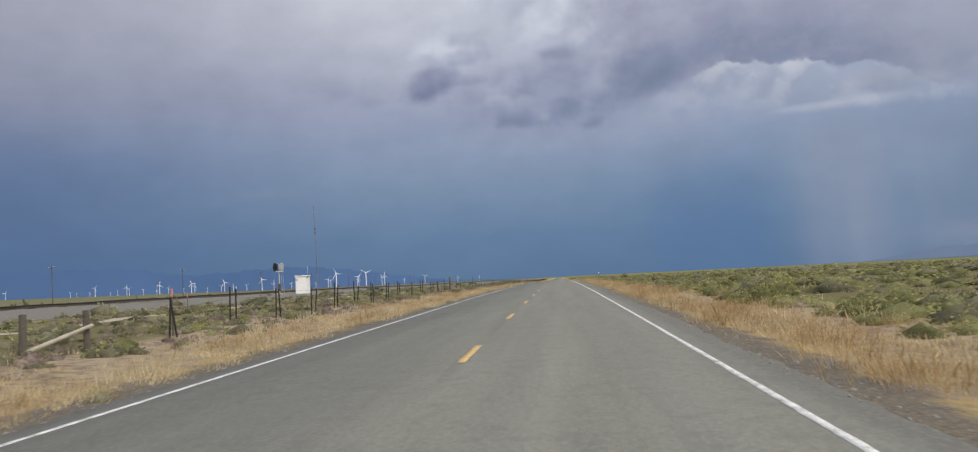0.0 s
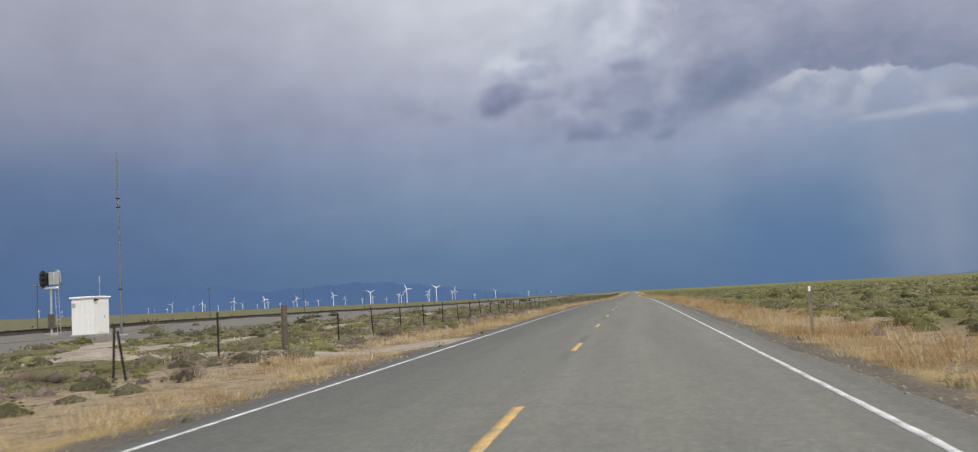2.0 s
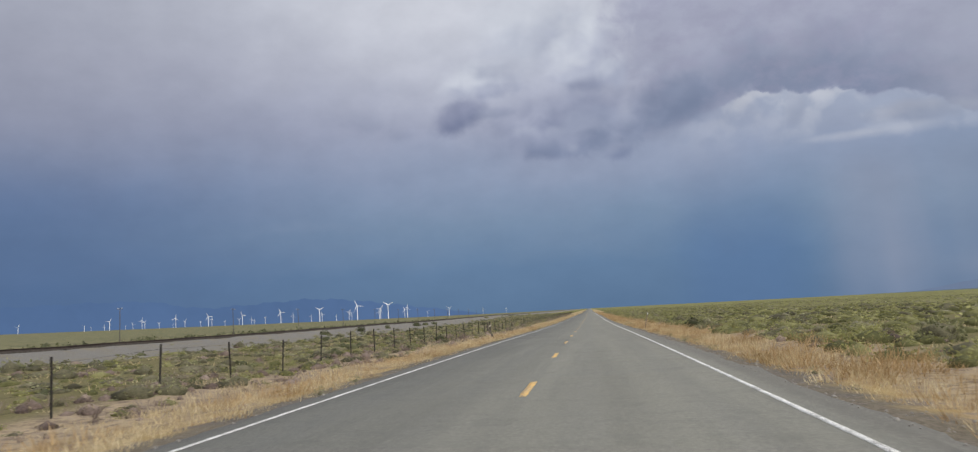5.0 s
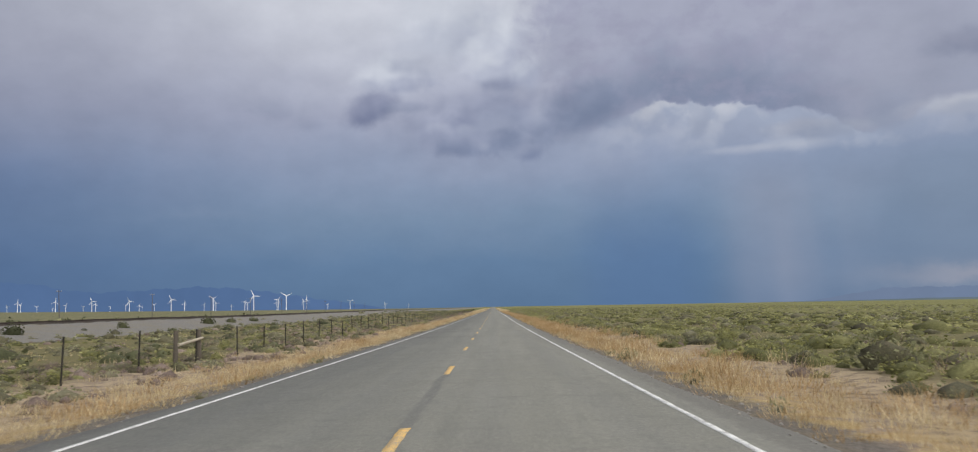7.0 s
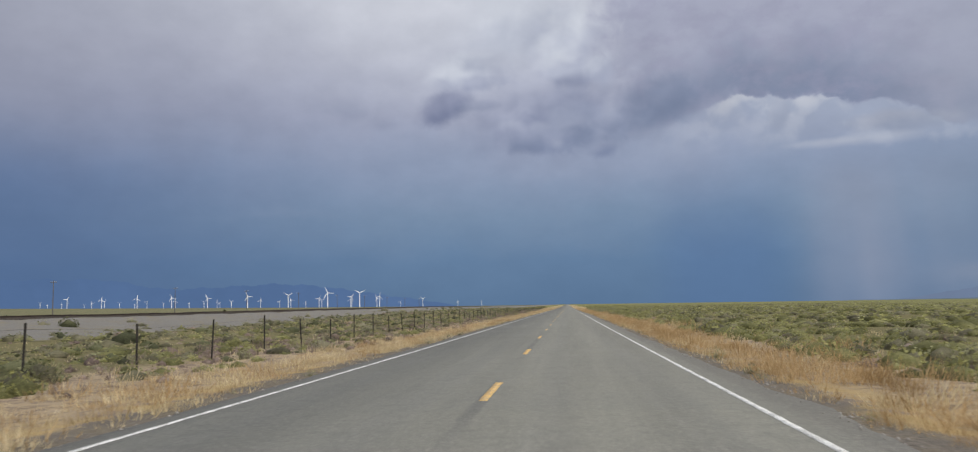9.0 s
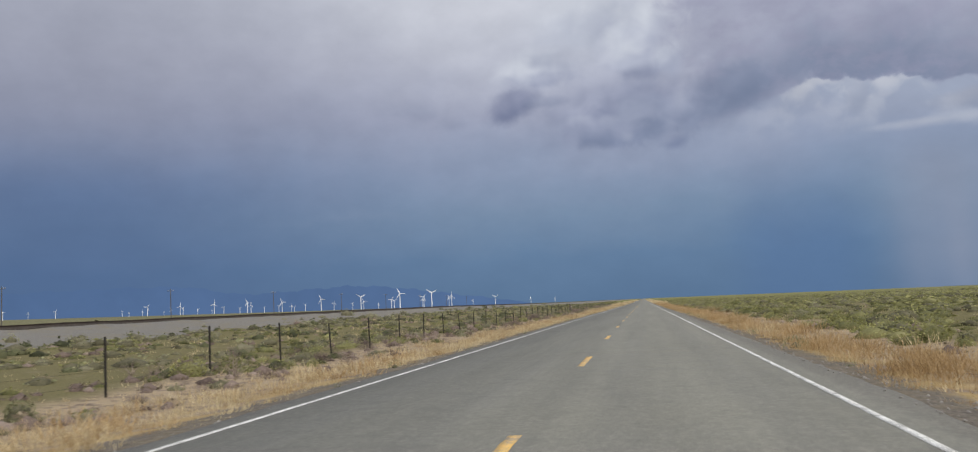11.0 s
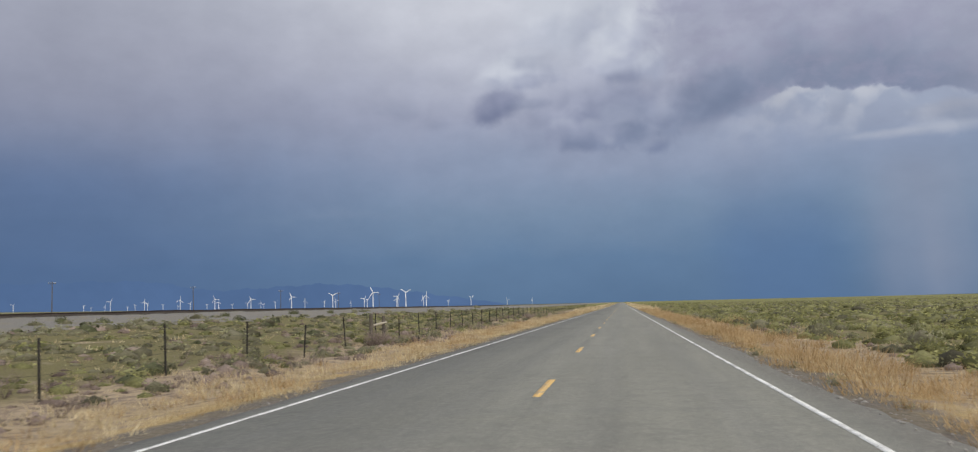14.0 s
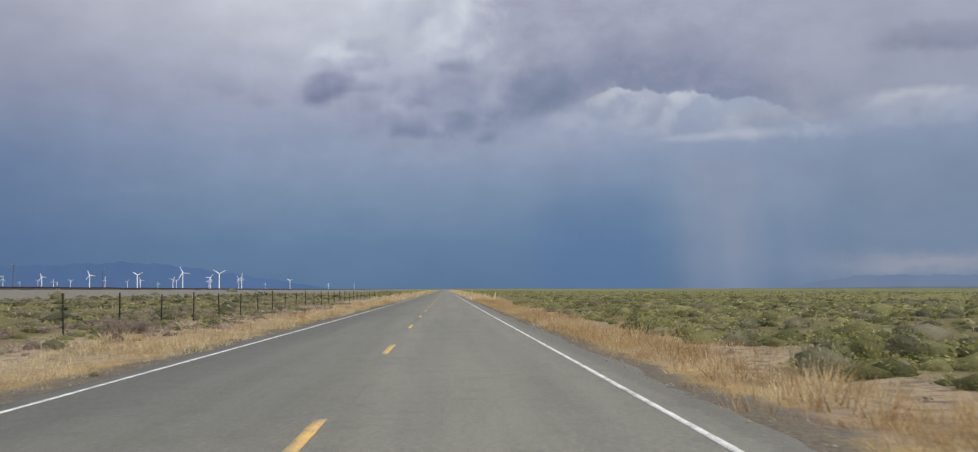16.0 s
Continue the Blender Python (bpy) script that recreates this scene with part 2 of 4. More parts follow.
# ---- materials ----
def material(name, rough=0.9, metal=0.0, leaf=0.0):
    m = bpy.data.materials.new(name)
    m.use_nodes = True
    b = m.node_tree.nodes["Principled BSDF"]
    b.inputs["Roughness"].default_value, b.inputs["Metallic"].default_value = rough, metal
    N = Net(m.node_tree)
    N.b = b
    N.m = m
    N.pos = m.node_tree.nodes.new("ShaderNodeNewGeometry").outputs["Position"]
    if leaf:
        b.inputs["Specular IOR Level"].default_value = 0.2
        t = m.node_tree.nodes.new("ShaderNodeBsdfTranslucent")
        x = m.node_tree.nodes.new("ShaderNodeMixShader")
        x.inputs[0].default_value = leaf
        out = m.node_tree.nodes["Material Output"]
        m.node_tree.links.new(b.outputs[0], x.inputs[1])
        m.node_tree.links.new(t.outputs[0], x.inputs[2])
        m.node_tree.links.new(x.outputs[0], out.inputs[0])
        N.t = t
    return N


def colour(N, c):
    N.put(N.b.inputs["Base Color"], c)
    if hasattr(N, "t"):
        N.put(N.t.inputs[0], c)
    return N.m


def bump(N, height, distance, strength=0.6):
    n = N.tree.nodes.new("ShaderNodeBump")
    n.inputs["Distance"].default_value, n.inputs["Strength"].default_value = distance, strength
    N.put(n.inputs["Height"], height)
    N.put(N.b.inputs["Normal"], n.outputs[0])


def island(N):
    return N.tree.nodes.new("ShaderNodeNewGeometry").outputs["Random Per Island"]


def plain(name, c, rough=0.6, metal=0.0, grain=20.0, vary=0.25):
    N = material(name, rough, metal)
    dark = tuple(v * (1 - vary) for v in c) + (1,)
    light = tuple(min(1, v * (1 + vary)) for v in c) + (1,)
    f = N.mix(0.5, N.noise(N.pos, grain, 5, 0.6), N.noise(N.pos, grain * 0.15, 3))
    return colour(N, N.ramp(f, [(0.3, dark), (0.7, light)]))


def asphalt_material():
    N = material("worn_asphalt", 0.85)
    x, y, z = N.split(N.pos)
    long = N.join(x, N.mul(y, 0.04), 0.0)
    patch = N.noise(long, 1.1, 4, 0.55)
    grit = N.noise(N.pos, 90.0, 3, 0.7)
    base = N.ramp(patch, [(0.3, (0.124, 0.123, 0.102, 1)), (0.7, (0.174, 0.172, 0.143, 1))])
    # wheel tracks and the darker outer edge of the pavement
    lane = N.math("ABSOLUTE", N.sub(N.math("ABSOLUTE", x), 1.85))
    track = N.mul(N.step(N.math("ABSOLUTE", N.sub(lane, 0.85)), 0.45, 0.1), N.step(patch, 0.3, 0.6, 0.5, 1.0))
    base = N.mix(N.mul(track, 0.22), base, (0.105, 0.107, 0.103, 1))
    rim = N.step(N.add(N.math("ABSOLUTE", x), N.mul(N.sub(N.noise(N.pos, 2.5, 5, 0.7), 0.5), 0.5)), 3.82, 4.05)
    base = N.mix(N.mul(rim, 0.6), base, (0.088, 0.080, 0.068, 1))
    # sealed seam beside the centre line and a few thin cracks
    seam = N.step(N.math("ABSOLUTE", N.add(N.add(x, 0.02), N.mul(N.sub(N.noise(N.join(0.0, N.mul(y, 0.5), 0.0), 1.0, 3), 0.5), 0.22))), 0.13, 0.05)
    seam = N.mul(seam, N.step(N.noise(N.join(0.0, N.mul(y, 0.045), 3.0), 1.0, 2), 0.46, 0.6))
    base = N.mix(N.mul(seam, 0.55), base, (0.055, 0.055, 0.055, 1))
    coarse = N.noise(N.pos, 15.0, 5, 0.75)
    base = N.mix(N.mul(N.step(coarse, 0.5, 0.62), 0.42), base, (0.25, 0.243, 0.205, 1))
    base = N.mix(N.mul(N.step(coarse, 0.48, 0.36), 0.42), base, (0.08, 0.079, 0.07, 1))
    blot = N.noise(N.pos, 2.6, 4, 0.6)
    base = N.mix(N.mul(N.step(blot, 0.5, 0.68), 0.36), base, (0.092, 0.092, 0.08, 1))
    drag = N.noise(N.join(N.mul(x, 3.0), N.mul(y, 0.12), 7.0), 1.0, 5, 0.65)
    base = N.mix(N.mul(N.step(drag, 0.5, 0.7), 0.3), base, (0.095, 0.095, 0.083, 1))
    base = N.mix(N.mul(N.step(drag, 0.45, 0.3), 0.22), base, (0.20, 0.197, 0.172, 1))
    base = N.mix(N.mul(N.step(grit, 0.52, 0.68), 0.45), base, (0.30, 0.29, 0.27, 1))
    base = N.mix(N.mul(N.step(grit, 0.46, 0.34), 0.45), base, (0.07, 0.07, 0.068, 1))
    bump(N, grit, 0.006, 0.5)
    return colour(N, base)


def paint_material(name, c):
    N = material(name, 0.7)
    worn = N.add(N.mul(N.noise(N.pos, 70.0, 4, 0.8), 0.65), N.mul(N.noise(N.pos, 3.0, 5, 0.7), 0.35))
    return colour(N, N.mix(N.step(worn, 0.47, 0.58), c + (1,), (0.20, 0.195, 0.18, 1)))


def soil_material():
    N = material("desert_soil", 0.95)
    N.b.inputs["Specular IOR Level"].default_value = 0.1
    x, y, z = N.split(N.pos)
    big = N.noise(N.pos, 0.10, 5, 0.6)
    mid = N.noise(N.pos, 0.9, 5, 0.6)
    small = N.noise(N.pos, 14.0, 5, 0.65)
    soil = N.ramp(N.add(N.mul(mid, 0.6), N.mul(small, 0.4)), [(0.35, (0.18, 0.138, 0.104, 1)), (0.65, (0.35, 0.282, 0.222, 1))])
    straw = N.ramp(small, [(0.3, (0.26, 0.19, 0.085, 1)), (0.7, (0.42, 0.31, 0.15, 1))])
    side = N.math("ABSOLUTE", x)
    soil = N.mix(N.mul(N.step(side, 9.5, 6.5), N.step(mid, 0.4, 0.55)), soil, straw)
    litter_f = N.noise(N.pos, 2.4, 6, 0.7)
    litter_c = N.ramp(litter_f, [(0.34, (0.10, 0.076, 0.062, 1)), (0.44, (0.20, 0.155, 0.115, 1)), (0.55, (0.36, 0.285, 0.18, 1)), (0.66, (0.29, 0.237, 0.188, 1))])
    soil = N.mix(N.mul(N.step(side, 5.2, 6.5), N.mul(N.step(side, 16.0, 11.0), 0.8)), soil, litter_c)
    # low olive growth, its colour darkened to stand for shadows between the bushes
    shaded_turf = N.ramp(small, [(0.3, (0.075, 0.072, 0.031, 1)), (0.7, (0.185, 0.163, 0.077, 1))])
    soil = N.mix(N.mul(N.math("MAXIMUM", N.step(x, -10.2, -12.0), N.step(x, 8.4, 10.5)), N.step(N.noise(N.pos, 0.35, 4, 0.6), 0.30, 0.42, 0.45, 0.95)), soil, shaded_turf)
    grit = N.ramp(small, [(0.3, (0.052, 0.048, 0.043, 1)), (0.7, (0.175, 0.16, 0.14, 1))])
    soil = N.mix(N.mul(N.step(N.add(side, N.mul(N.sub(mid, 0.5), 1.2)), 5.5, 4.8), 0.85), soil, grit)
    # far off the brush closes into one olive cover
    brush = N.ramp(N.add(N.mul(big, 0.5), N.mul(mid, 0.5)), [(0.32, (0.115, 0.120, 0.045, 1)), (0.55, (0.175, 0.170, 0.068, 1)), (0.72, (0.26, 0.225, 0.105, 1))])
    dist = N.math("MAXIMUM", N.mul(N.sub(side, 30.0), 0.02), N.mul(N.sub(y, 760.0), 0.003))
    soil = N.mix(N.math("MINIMUM", N.math("MAXIMUM", dist, 0.0), 0.92), soil, brush)
    grassland = N.ramp(big, [(0.34, (0.075, 0.08, 0.045, 1)), (0.5, (0.125, 0.122, 0.068, 1)), (0.66, (0.215, 0.19, 0.11, 1))])
    soil = N.mix(N.mul(N.step(x, -46.0, -60.0), 0.85), soil, grassland)
    bump(N, N.add(small, N.mul(mid, 2.0)), 0.05, 0.8)
    return colour(N, soil)


def gravel_material():
    N = material("grey_ballast", 0.95)
    N.b.inputs["Specular IOR Level"].default_value = 0.15
    stones = N.noise(N.pos, 16.0, 4, 0.7)
    mid = N.noise(N.pos, 0.7, 4)
    c = N.ramp(stones, [(0.3, (0.095, 0.09, 0.084, 1)), (0.7, (0.24, 0.23, 0.212, 1))])
    c = N.mix(N.mul(N.step(mid, 0.48, 0.66), 0.6), c, (0.19, 0.165, 0.11, 1))
    bump(N, stones, 0.05, 0.9)
    return colour(N, c)


def leaf_material(name, dark, mid, light, leaf=0.25, patch=0.6):
    N = material(name, 0.8, 0.0, leaf)
    fine = N.step(N.noise(N.pos, 16.0, 4, 0.7), 0.3, 0.7)
    clump = N.step(N.noise(N.pos, patch, 3), 0.3, 0.7)
    f = N.add(N.add(N.mul(clump, 0.42), N.mul(island(N), 0.3)), N.mul(fine, 0.28))
    bump(N, N.add(N.noise(N.pos, 9.0, 3, 0.6), N.mul(N.noise(N.pos, 38.0, 3, 0.7), 0.5)), 0.05, 0.6)
    return colour(N, N.ramp(f, [(0.18, dark + (1,)), (0.5, mid + (1,)), (0.82, light + (1,))]))


ASPHALT = asphalt_material()
WHITE_LINE = paint_material("white_road_paint", (0.68, 0.68, 0.66))
YELLOW_LINE = paint_material("yellow_road_paint", (0.64, 0.40, 0.105))
SOIL = soil_material()
GRAVEL = gravel_material()
RABBIT = leaf_material("rabbitbrush_leaves", (0.112, 0.113, 0.036), (0.28, 0.275, 0.105), (0.41, 0.395, 0.175), 0.35)
SAGE = leaf_material("sagebrush_leaves", (0.095, 0.10, 0.05), (0.23, 0.23, 0.124), (0.37, 0.36, 0.21), 0.35)
# mound colours: leaf tones darkened, so shade inside the shrub is painted in
RABBIT_SHADE = leaf_material("rabbitbrush_shaded_core", (0.055, 0.056, 0.021), (0.125, 0.124, 0.05), (0.24, 0.23, 0.103), 0.15)
SAGE_SHADE = leaf_material("sagebrush_shaded_core", (0.048, 0.044, 0.026), (0.112, 0.104, 0.062), (0.20, 0.185, 0.12), 0.12)
GREASE = leaf_material("greasewood_leaves", (0.035, 0.038, 0.02), (0.082, 0.088, 0.044), (0.15, 0.152, 0.08), 0.25)
DEAD = leaf_material("dead_brush_twigs", (0.08, 0.058, 0.05), (0.185, 0.14, 0.118), (0.31, 0.245, 0.205), 0.15)
STRAW = leaf_material("dry_straw_grass", (0.33, 0.25, 0.135), (0.56, 0.45, 0.27), (0.76, 0.65, 0.43), 0.42, 0.8)
RUST = leaf_material("rust_coloured_dry_grass", (0.215, 0.138, 0.064), (0.42, 0.285, 0.14), (0.61, 0.455, 0.26), 0.42, 0.8)
WEED = leaf_material("dried_weed_stalks", (0.12, 0.095, 0.068), (0.24, 0.195, 0.135), (0.36, 0.30, 0.21), 0.3)
STEM = plain("grey_bark", (0.13, 0.10, 0.075), 0.9)
DARK_STEEL = plain("dark_rusty_steel", (0.028, 0.024, 0.021), 0.75, 0.3, 30.0, 0.4)
WEATHERED = plain("weathered_wood", (0.088, 0.074, 0.058), 0.9, 0.0, 25.0, 0.4)
BROWN_POST = plain("brown_weathered_post", (0.21, 0.165, 0.125), 0.8, 0.0, 20.0, 0.3)
PALE_WOOD = plain("bleached_wood", (0.36, 0.32, 0.25), 0.9, 0.0, 18.0, 0.3)
POLE_WOOD = plain("creosoted_pole_wood", (0.085, 0.075, 0.068), 0.9, 0.0, 12.0, 0.35)
RAIL_STEEL = plain("rusty_rail_steel", (0.045, 0.032, 0.025), 0.7, 0.4, 8.0, 0.4)
TIE_WOOD = plain("dark_sleeper_wood", (0.05, 0.042, 0.036), 0.95, 0.0, 8.0, 0.4)
CABIN_WHITE = plain("dusty_white_enamel", (0.74, 0.735, 0.71), 0.5, 0.0, 3.0, 0.07)
ROOF_WHITE = plain("white_roof_sheet", (0.82, 0.82, 0.80), 0.45, 0.0, 3.0, 0.05)
CONCRETE = plain("concrete", (0.36, 0.34, 0.31), 0.9, 0.0, 10.0, 0.2)
ALUMINIUM = plain("dull_aluminium", (0.42, 0.43, 0.44), 0.5, 0.5, 6.0, 0.12)
GREY_STEEL = plain("weathered_grey_steel", (0.15, 0.16, 0.175), 0.6, 0.3, 6.0, 0.15)
BLACK_METAL = plain("black_painted_metal", (0.012, 0.012, 0.013), 0.5, 0.0, 10.0, 0.3)
TURBINE_WHITE = plain("white_turbine_paint", (0.80, 0.81, 0.82), 0.5, 0.0, 0.05, 0.04)
RED_PAINT = plain("faded_red_plastic", (0.46, 0.17, 0.14), 0.6, 0.0, 12.0, 0.15)
REFLECTOR = plain("white_reflector_sheet", (0.82, 0.83, 0.84), 0.35, 0.0, 10.0, 0.05)
DIRT = plain("pale_packed_dirt", (0.29, 0.245, 0.19), 0.95, 0.0, 7.0, 0.6)
STONE = plain("grey_chippings", (0.24, 0.225, 0.205), 0.9, 0.0, 40.0, 0.45)


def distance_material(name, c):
    """Hills so far off only the air's colour shows, painted on as glowing haze."""
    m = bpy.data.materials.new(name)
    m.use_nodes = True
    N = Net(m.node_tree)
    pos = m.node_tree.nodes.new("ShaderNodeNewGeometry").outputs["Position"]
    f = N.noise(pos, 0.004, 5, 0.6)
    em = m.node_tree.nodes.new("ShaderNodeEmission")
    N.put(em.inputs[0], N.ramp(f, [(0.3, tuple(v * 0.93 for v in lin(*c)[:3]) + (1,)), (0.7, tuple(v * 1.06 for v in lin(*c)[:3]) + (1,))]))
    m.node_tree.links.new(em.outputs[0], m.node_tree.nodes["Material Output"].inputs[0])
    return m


# haze and rain dimming are put into these emission colours
WEST_HILLS = distance_material("hills_painted_rain_haze", (84, 110, 150))
EAST_HILLS = distance_material("far_hills_painted_haze", (111, 127, 154))
FAR_TREES = distance_material("far_scrub_painted_haze", (104, 117, 124))


# ---- mesh helpers ----
def mesh_of(name, verts, faces, mat, smooth=False, inner=None, slots=None):
    """A mesh from arrays of vertices and of triangles or quads; slots picks the inner material by face."""
    verts, faces = np.asarray(verts, np.float32), np.asarray(faces, np.int32)
    n = faces.shape[1]
    me = bpy.data.meshes.new(name)
    me.vertices.add(len(verts))
    me.vertices.foreach_set("co", verts.ravel())
    me.loops.add(faces.size)
    me.loops.foreach_set("vertex_index", faces.ravel())
    me.polygons.add(len(faces))
    me.polygons.foreach_set("loop_start", np.arange(0, faces.size, n, dtype=np.int32))
    if smooth:
        me.polygons.foreach_set("use_smooth", np.ones(len(faces), bool))
    me.materials.append(mat)
    if inner:
        me.materials.append(inner)
        me.polygons.foreach_set("material_index", np.asarray(slots, np.int32))
    me.update(calc_edges=True)
    return me


def part(name, bm, mat, parent, label=""):
    """Links a bmesh, or a ready mesh, as one part under a thing or a part."""
    me = bm
    if isinstance(bm, bmesh.types.BMesh):
        me = bpy.data.meshes.new(name)
        bm.to_mesh(me)
        bm.free()
        me.materials.append(mat)
    ob = new(name, me)
    ob.parent = parent
    return tagged(ob, label)


def box(bm, x0, x1, y0, y1, z0, z1, bevel=0.0, m=None):
    r = bmesh.ops.create_cube(bm, size=1.0)["verts"]
    bmesh.ops.transform(bm, verts=r, matrix=(m or Matrix()) @ Matrix.Translation(((x0 + x1) / 2, (y0 + y1) / 2, (z0 + z1) / 2)) @ Matrix.Diagonal((x1 - x0, y1 - y0, z1 - z0, 1)))
    if bevel:
        bmesh.ops.bevel(bm, geom=list({e for v in r for e in v.link_edges}), offset=bevel, segments=2, affect="EDGES", profile=0.5)
    return bm


def rod(bm, p, q, r0, r1=None, sides=8):
    p, q = Vector(p), Vector(q)
    r = bmesh.ops.create_cone(bm, cap_ends=True, segments=sides, radius1=r0, radius2=r0 if r1 is None else r1, depth=(q - p).length)["verts"]
    turn = (q - p).to_track_quat("Z", "Y").to_matrix().to_4x4()
    bmesh.ops.transform(bm, verts=r, matrix=Matrix.Translation((p + q) / 2) @ turn)
    return bm


def shape():
    return bmesh.new()


def thing(name, m, label, category, group=""):
    ob = new(name)
    ob.matrix_basis = m
    return tagged(ob, label, category, group)


def strip(name, left, right, ys, z, mat, thick):
    """A long flat band with a top and two sides; left, right and z are arrays along ys."""
    n = len(ys)
    low = np.asarray(z) - thick
    v = np.concatenate([np.c_[left, ys, low], np.c_[left, ys, z], np.c_[right, ys, z], np.c_[right, ys, low]])
    i = np.arange(n - 1)
    f = np.concatenate([np.c_[i + a * n, i + b * n, i + 1 + b * n, i + 1 + a * n] for a, b in ((0, 1), (1, 2), (2, 3))])
    return mesh_of(name, v, f[:, ::-1], mat)


# ---- ground ----
def along(y, *pairs):
    return np.interp(y, [p[0] for p in pairs], [p[1] for p in pairs])


def bed(y):
    return along(y, (0, 0.40), (190, 0.40), (320, 0.92), (370, 0.88), (470, 1.18), (540, 1.42), (620, 1.38), (900, 1.1), (3000, 0.3))


def toe(y):
    return along(y, (0, 0.15), (170, 0.02), (300, 0.2), (360, 0.15), (450, 0.75), (540, 1.05), (620, 0.85), (900, 0.5), (3000, 0.1))


def fence_foot(y):
    return along(y, (0, -0.05), (30, 0.0), (70, -0.1), (140, -0.3), (240, -0.25), (262, -0.35), (300, -0.1), (340, -0.25), (450, -0.28), (510, -0.15), (560, -0.05), (650, 0.0))


# the long grade of the road: slope by distance along it
SLOPE = ((-60, 0.0085), (0, 0.0083), (20, 0.0072), (36, 0.0062), (50, 0.0040), (68, 0.0034), (100, 0.0030), (135, 0.0007), (170, -0.0030), (215, -0.0068), (240, -0.0050),
         (257, -0.0045), (272, -0.0030), (306, -0.0020), (322, -0.0007), (400, 0.0), (440, -0.0005), (458, -0.0020), (480, -0.0010), (510, 0.0), (545, -0.0005), (640, 0.0005), (900, 0.0015), (4900, 0.0015))

GRADE_Y = np.arange(-620.0, 5000.0, 0.5)
GRADE_Z = np.cumsum(np.interp(GRADE_Y, [s[0] for s in SLOPE], [s[1] for s in SLOPE])) * 0.5
GRADE_Z -= np.interp(0.0, GRADE_Y, GRADE_Z)


def grade(y):
    """Height of the road over its level at y = 0."""
    return np.interp(y, GRADE_Y, GRADE_Z)


def swell(x, y):
    return 0.05 * np.sin(x * 0.9 + 1.3 * np.sin(y * 0.31)) + 0.06 * np.sin(y * 0.43 + 0.5 * x) + 0.03 * np.sin(2.1 * x - 1.7 * y)


def ground_z(x, y):
    x, y = np.broadcast_arrays(np.asarray(x, float), np.asarray(y, float))
    f, t, b = fence_foot(y), toe(y), bed(y)
    left = np.select(
        [x > -4.6, x > -7.5, x > -10.6, x > -30, x > -38.5, x > -43.5, x > -50],
        [-0.07 + 0 * x, -0.07 + (f + 0.02) * (x + 4.6) / -2.9 - 0.05 * (x + 4.6) / -2.9, f - 0.05 + 0.05 * (x + 7.5) / -3.1,
         f + (t - f) * (x + 10.6) / -19.4, t + (b - t) * (x + 30) / -8.5, b, b + (0.35 - b) * (x + 43.5) / -6.5],
        0.35 + 46.0 * (np.abs(x + 50) / 2955) ** 1.5)
    right = np.select([x < 4.6, x < 7.5, x < 14], [-0.07 + 0 * x, -0.07 - 0.17 * (x - 4.6) / 2.9, -0.24 + 0.12 * (x - 7.5) / 6.5], -0.12 - 0.0085 * np.clip(x - 40, 0, None))
    z = np.where(x < 0, left, right)
    rough = np.clip((np.abs(x) - 4.9) / 3, 0, 1) * np.clip((900 - np.abs(x)) / 800, 0, 1) * np.where((x < -30) & (x > -50), 0.3, 1)
    return z + rough * swell(x, y) + grade(y)


def build_ground():
    xs = np.concatenate([-np.geomspace(4900, 62, 34), np.arange(-60, -4, 1.0), [-4.6, -4.2, 0, 4.2, 4.6], np.arange(5, 60, 1.0), np.geomspace(62, 4900, 30)])
    xs = np.unique(np.round(xs, 3))
    ys = np.unique(np.concatenate([-np.geomspace(600, 42, 8), np.arange(-40, 760, 2.5), np.geomspace(762, 4900, 60)]))
    gx, gy = np.meshgrid(xs, ys)
    v = np.c_[gx.ravel(), gy.ravel(), ground_z(gx, gy).ravel()]
    nx, ny = len(xs), len(ys)
    i = (np.arange(ny - 1)[:, None] * nx + np.arange(nx - 1)[None, :]).ravel()
    ob = new("ground", mesh_of("ground", v, np.c_[i, i + 1, i + nx + 1, i + nx], SOIL, True))
    tagged(ob, "flat dry desert plain of pale soil and olive brush", "ground", kind="structure")


build_ground()
rng = np.random.default_rng(7)


def build_road():
    ys = np.unique(np.concatenate([np.arange(-60, 760, 0.4), np.geomspace(761, 4880, 80)]))
    n = len(ys)
    near = np.clip((900 - ys) / 100, 0.2, 1)

    def ragged(k):
        r = np.convolve(rng.normal(0, 1, n + 8), np.ones(9) / 9, "valid") * 0.14 + rng.normal(0, 0.022, n)
        return r * near * k

    road = new("road", strip("road", -4.08 + ragged(0.7), 4.32 + ragged(1.0), ys, grade(ys), ASPHALT, 0.3))
    tagged(road, "straight two-lane highway of worn grey asphalt", "road", kind="structure")
    for x in (-3.66, 3.61):
        w = 0.044
        line = new("edge_line", strip("edge_line", x - w + rng.normal(0, 0.004, n), x + w + rng.normal(0, 0.004, n), ys, grade(ys) + 0.004, WHITE_LINE, 0.004))
        tagged(line, "solid white painted line along the road's edge", "road marking", kind="structure")
    # broken centre line: 3 m of paint every 12.2 m
    m = 24
    t = np.linspace(-3.05, 0, m)
    me = strip("dash", np.full(m, -0.065) + rng.normal(0, 0.005, m), np.full(m, 0.065) + rng.normal(0, 0.005, m), t, np.full(m, 0.004), YELLOW_LINE, 0.004)
    for k in range(-3, 130):
        y = k * 12.192
        d = new("centre_line_dash", me)
        d.location = (0, y, float(grade(y)))
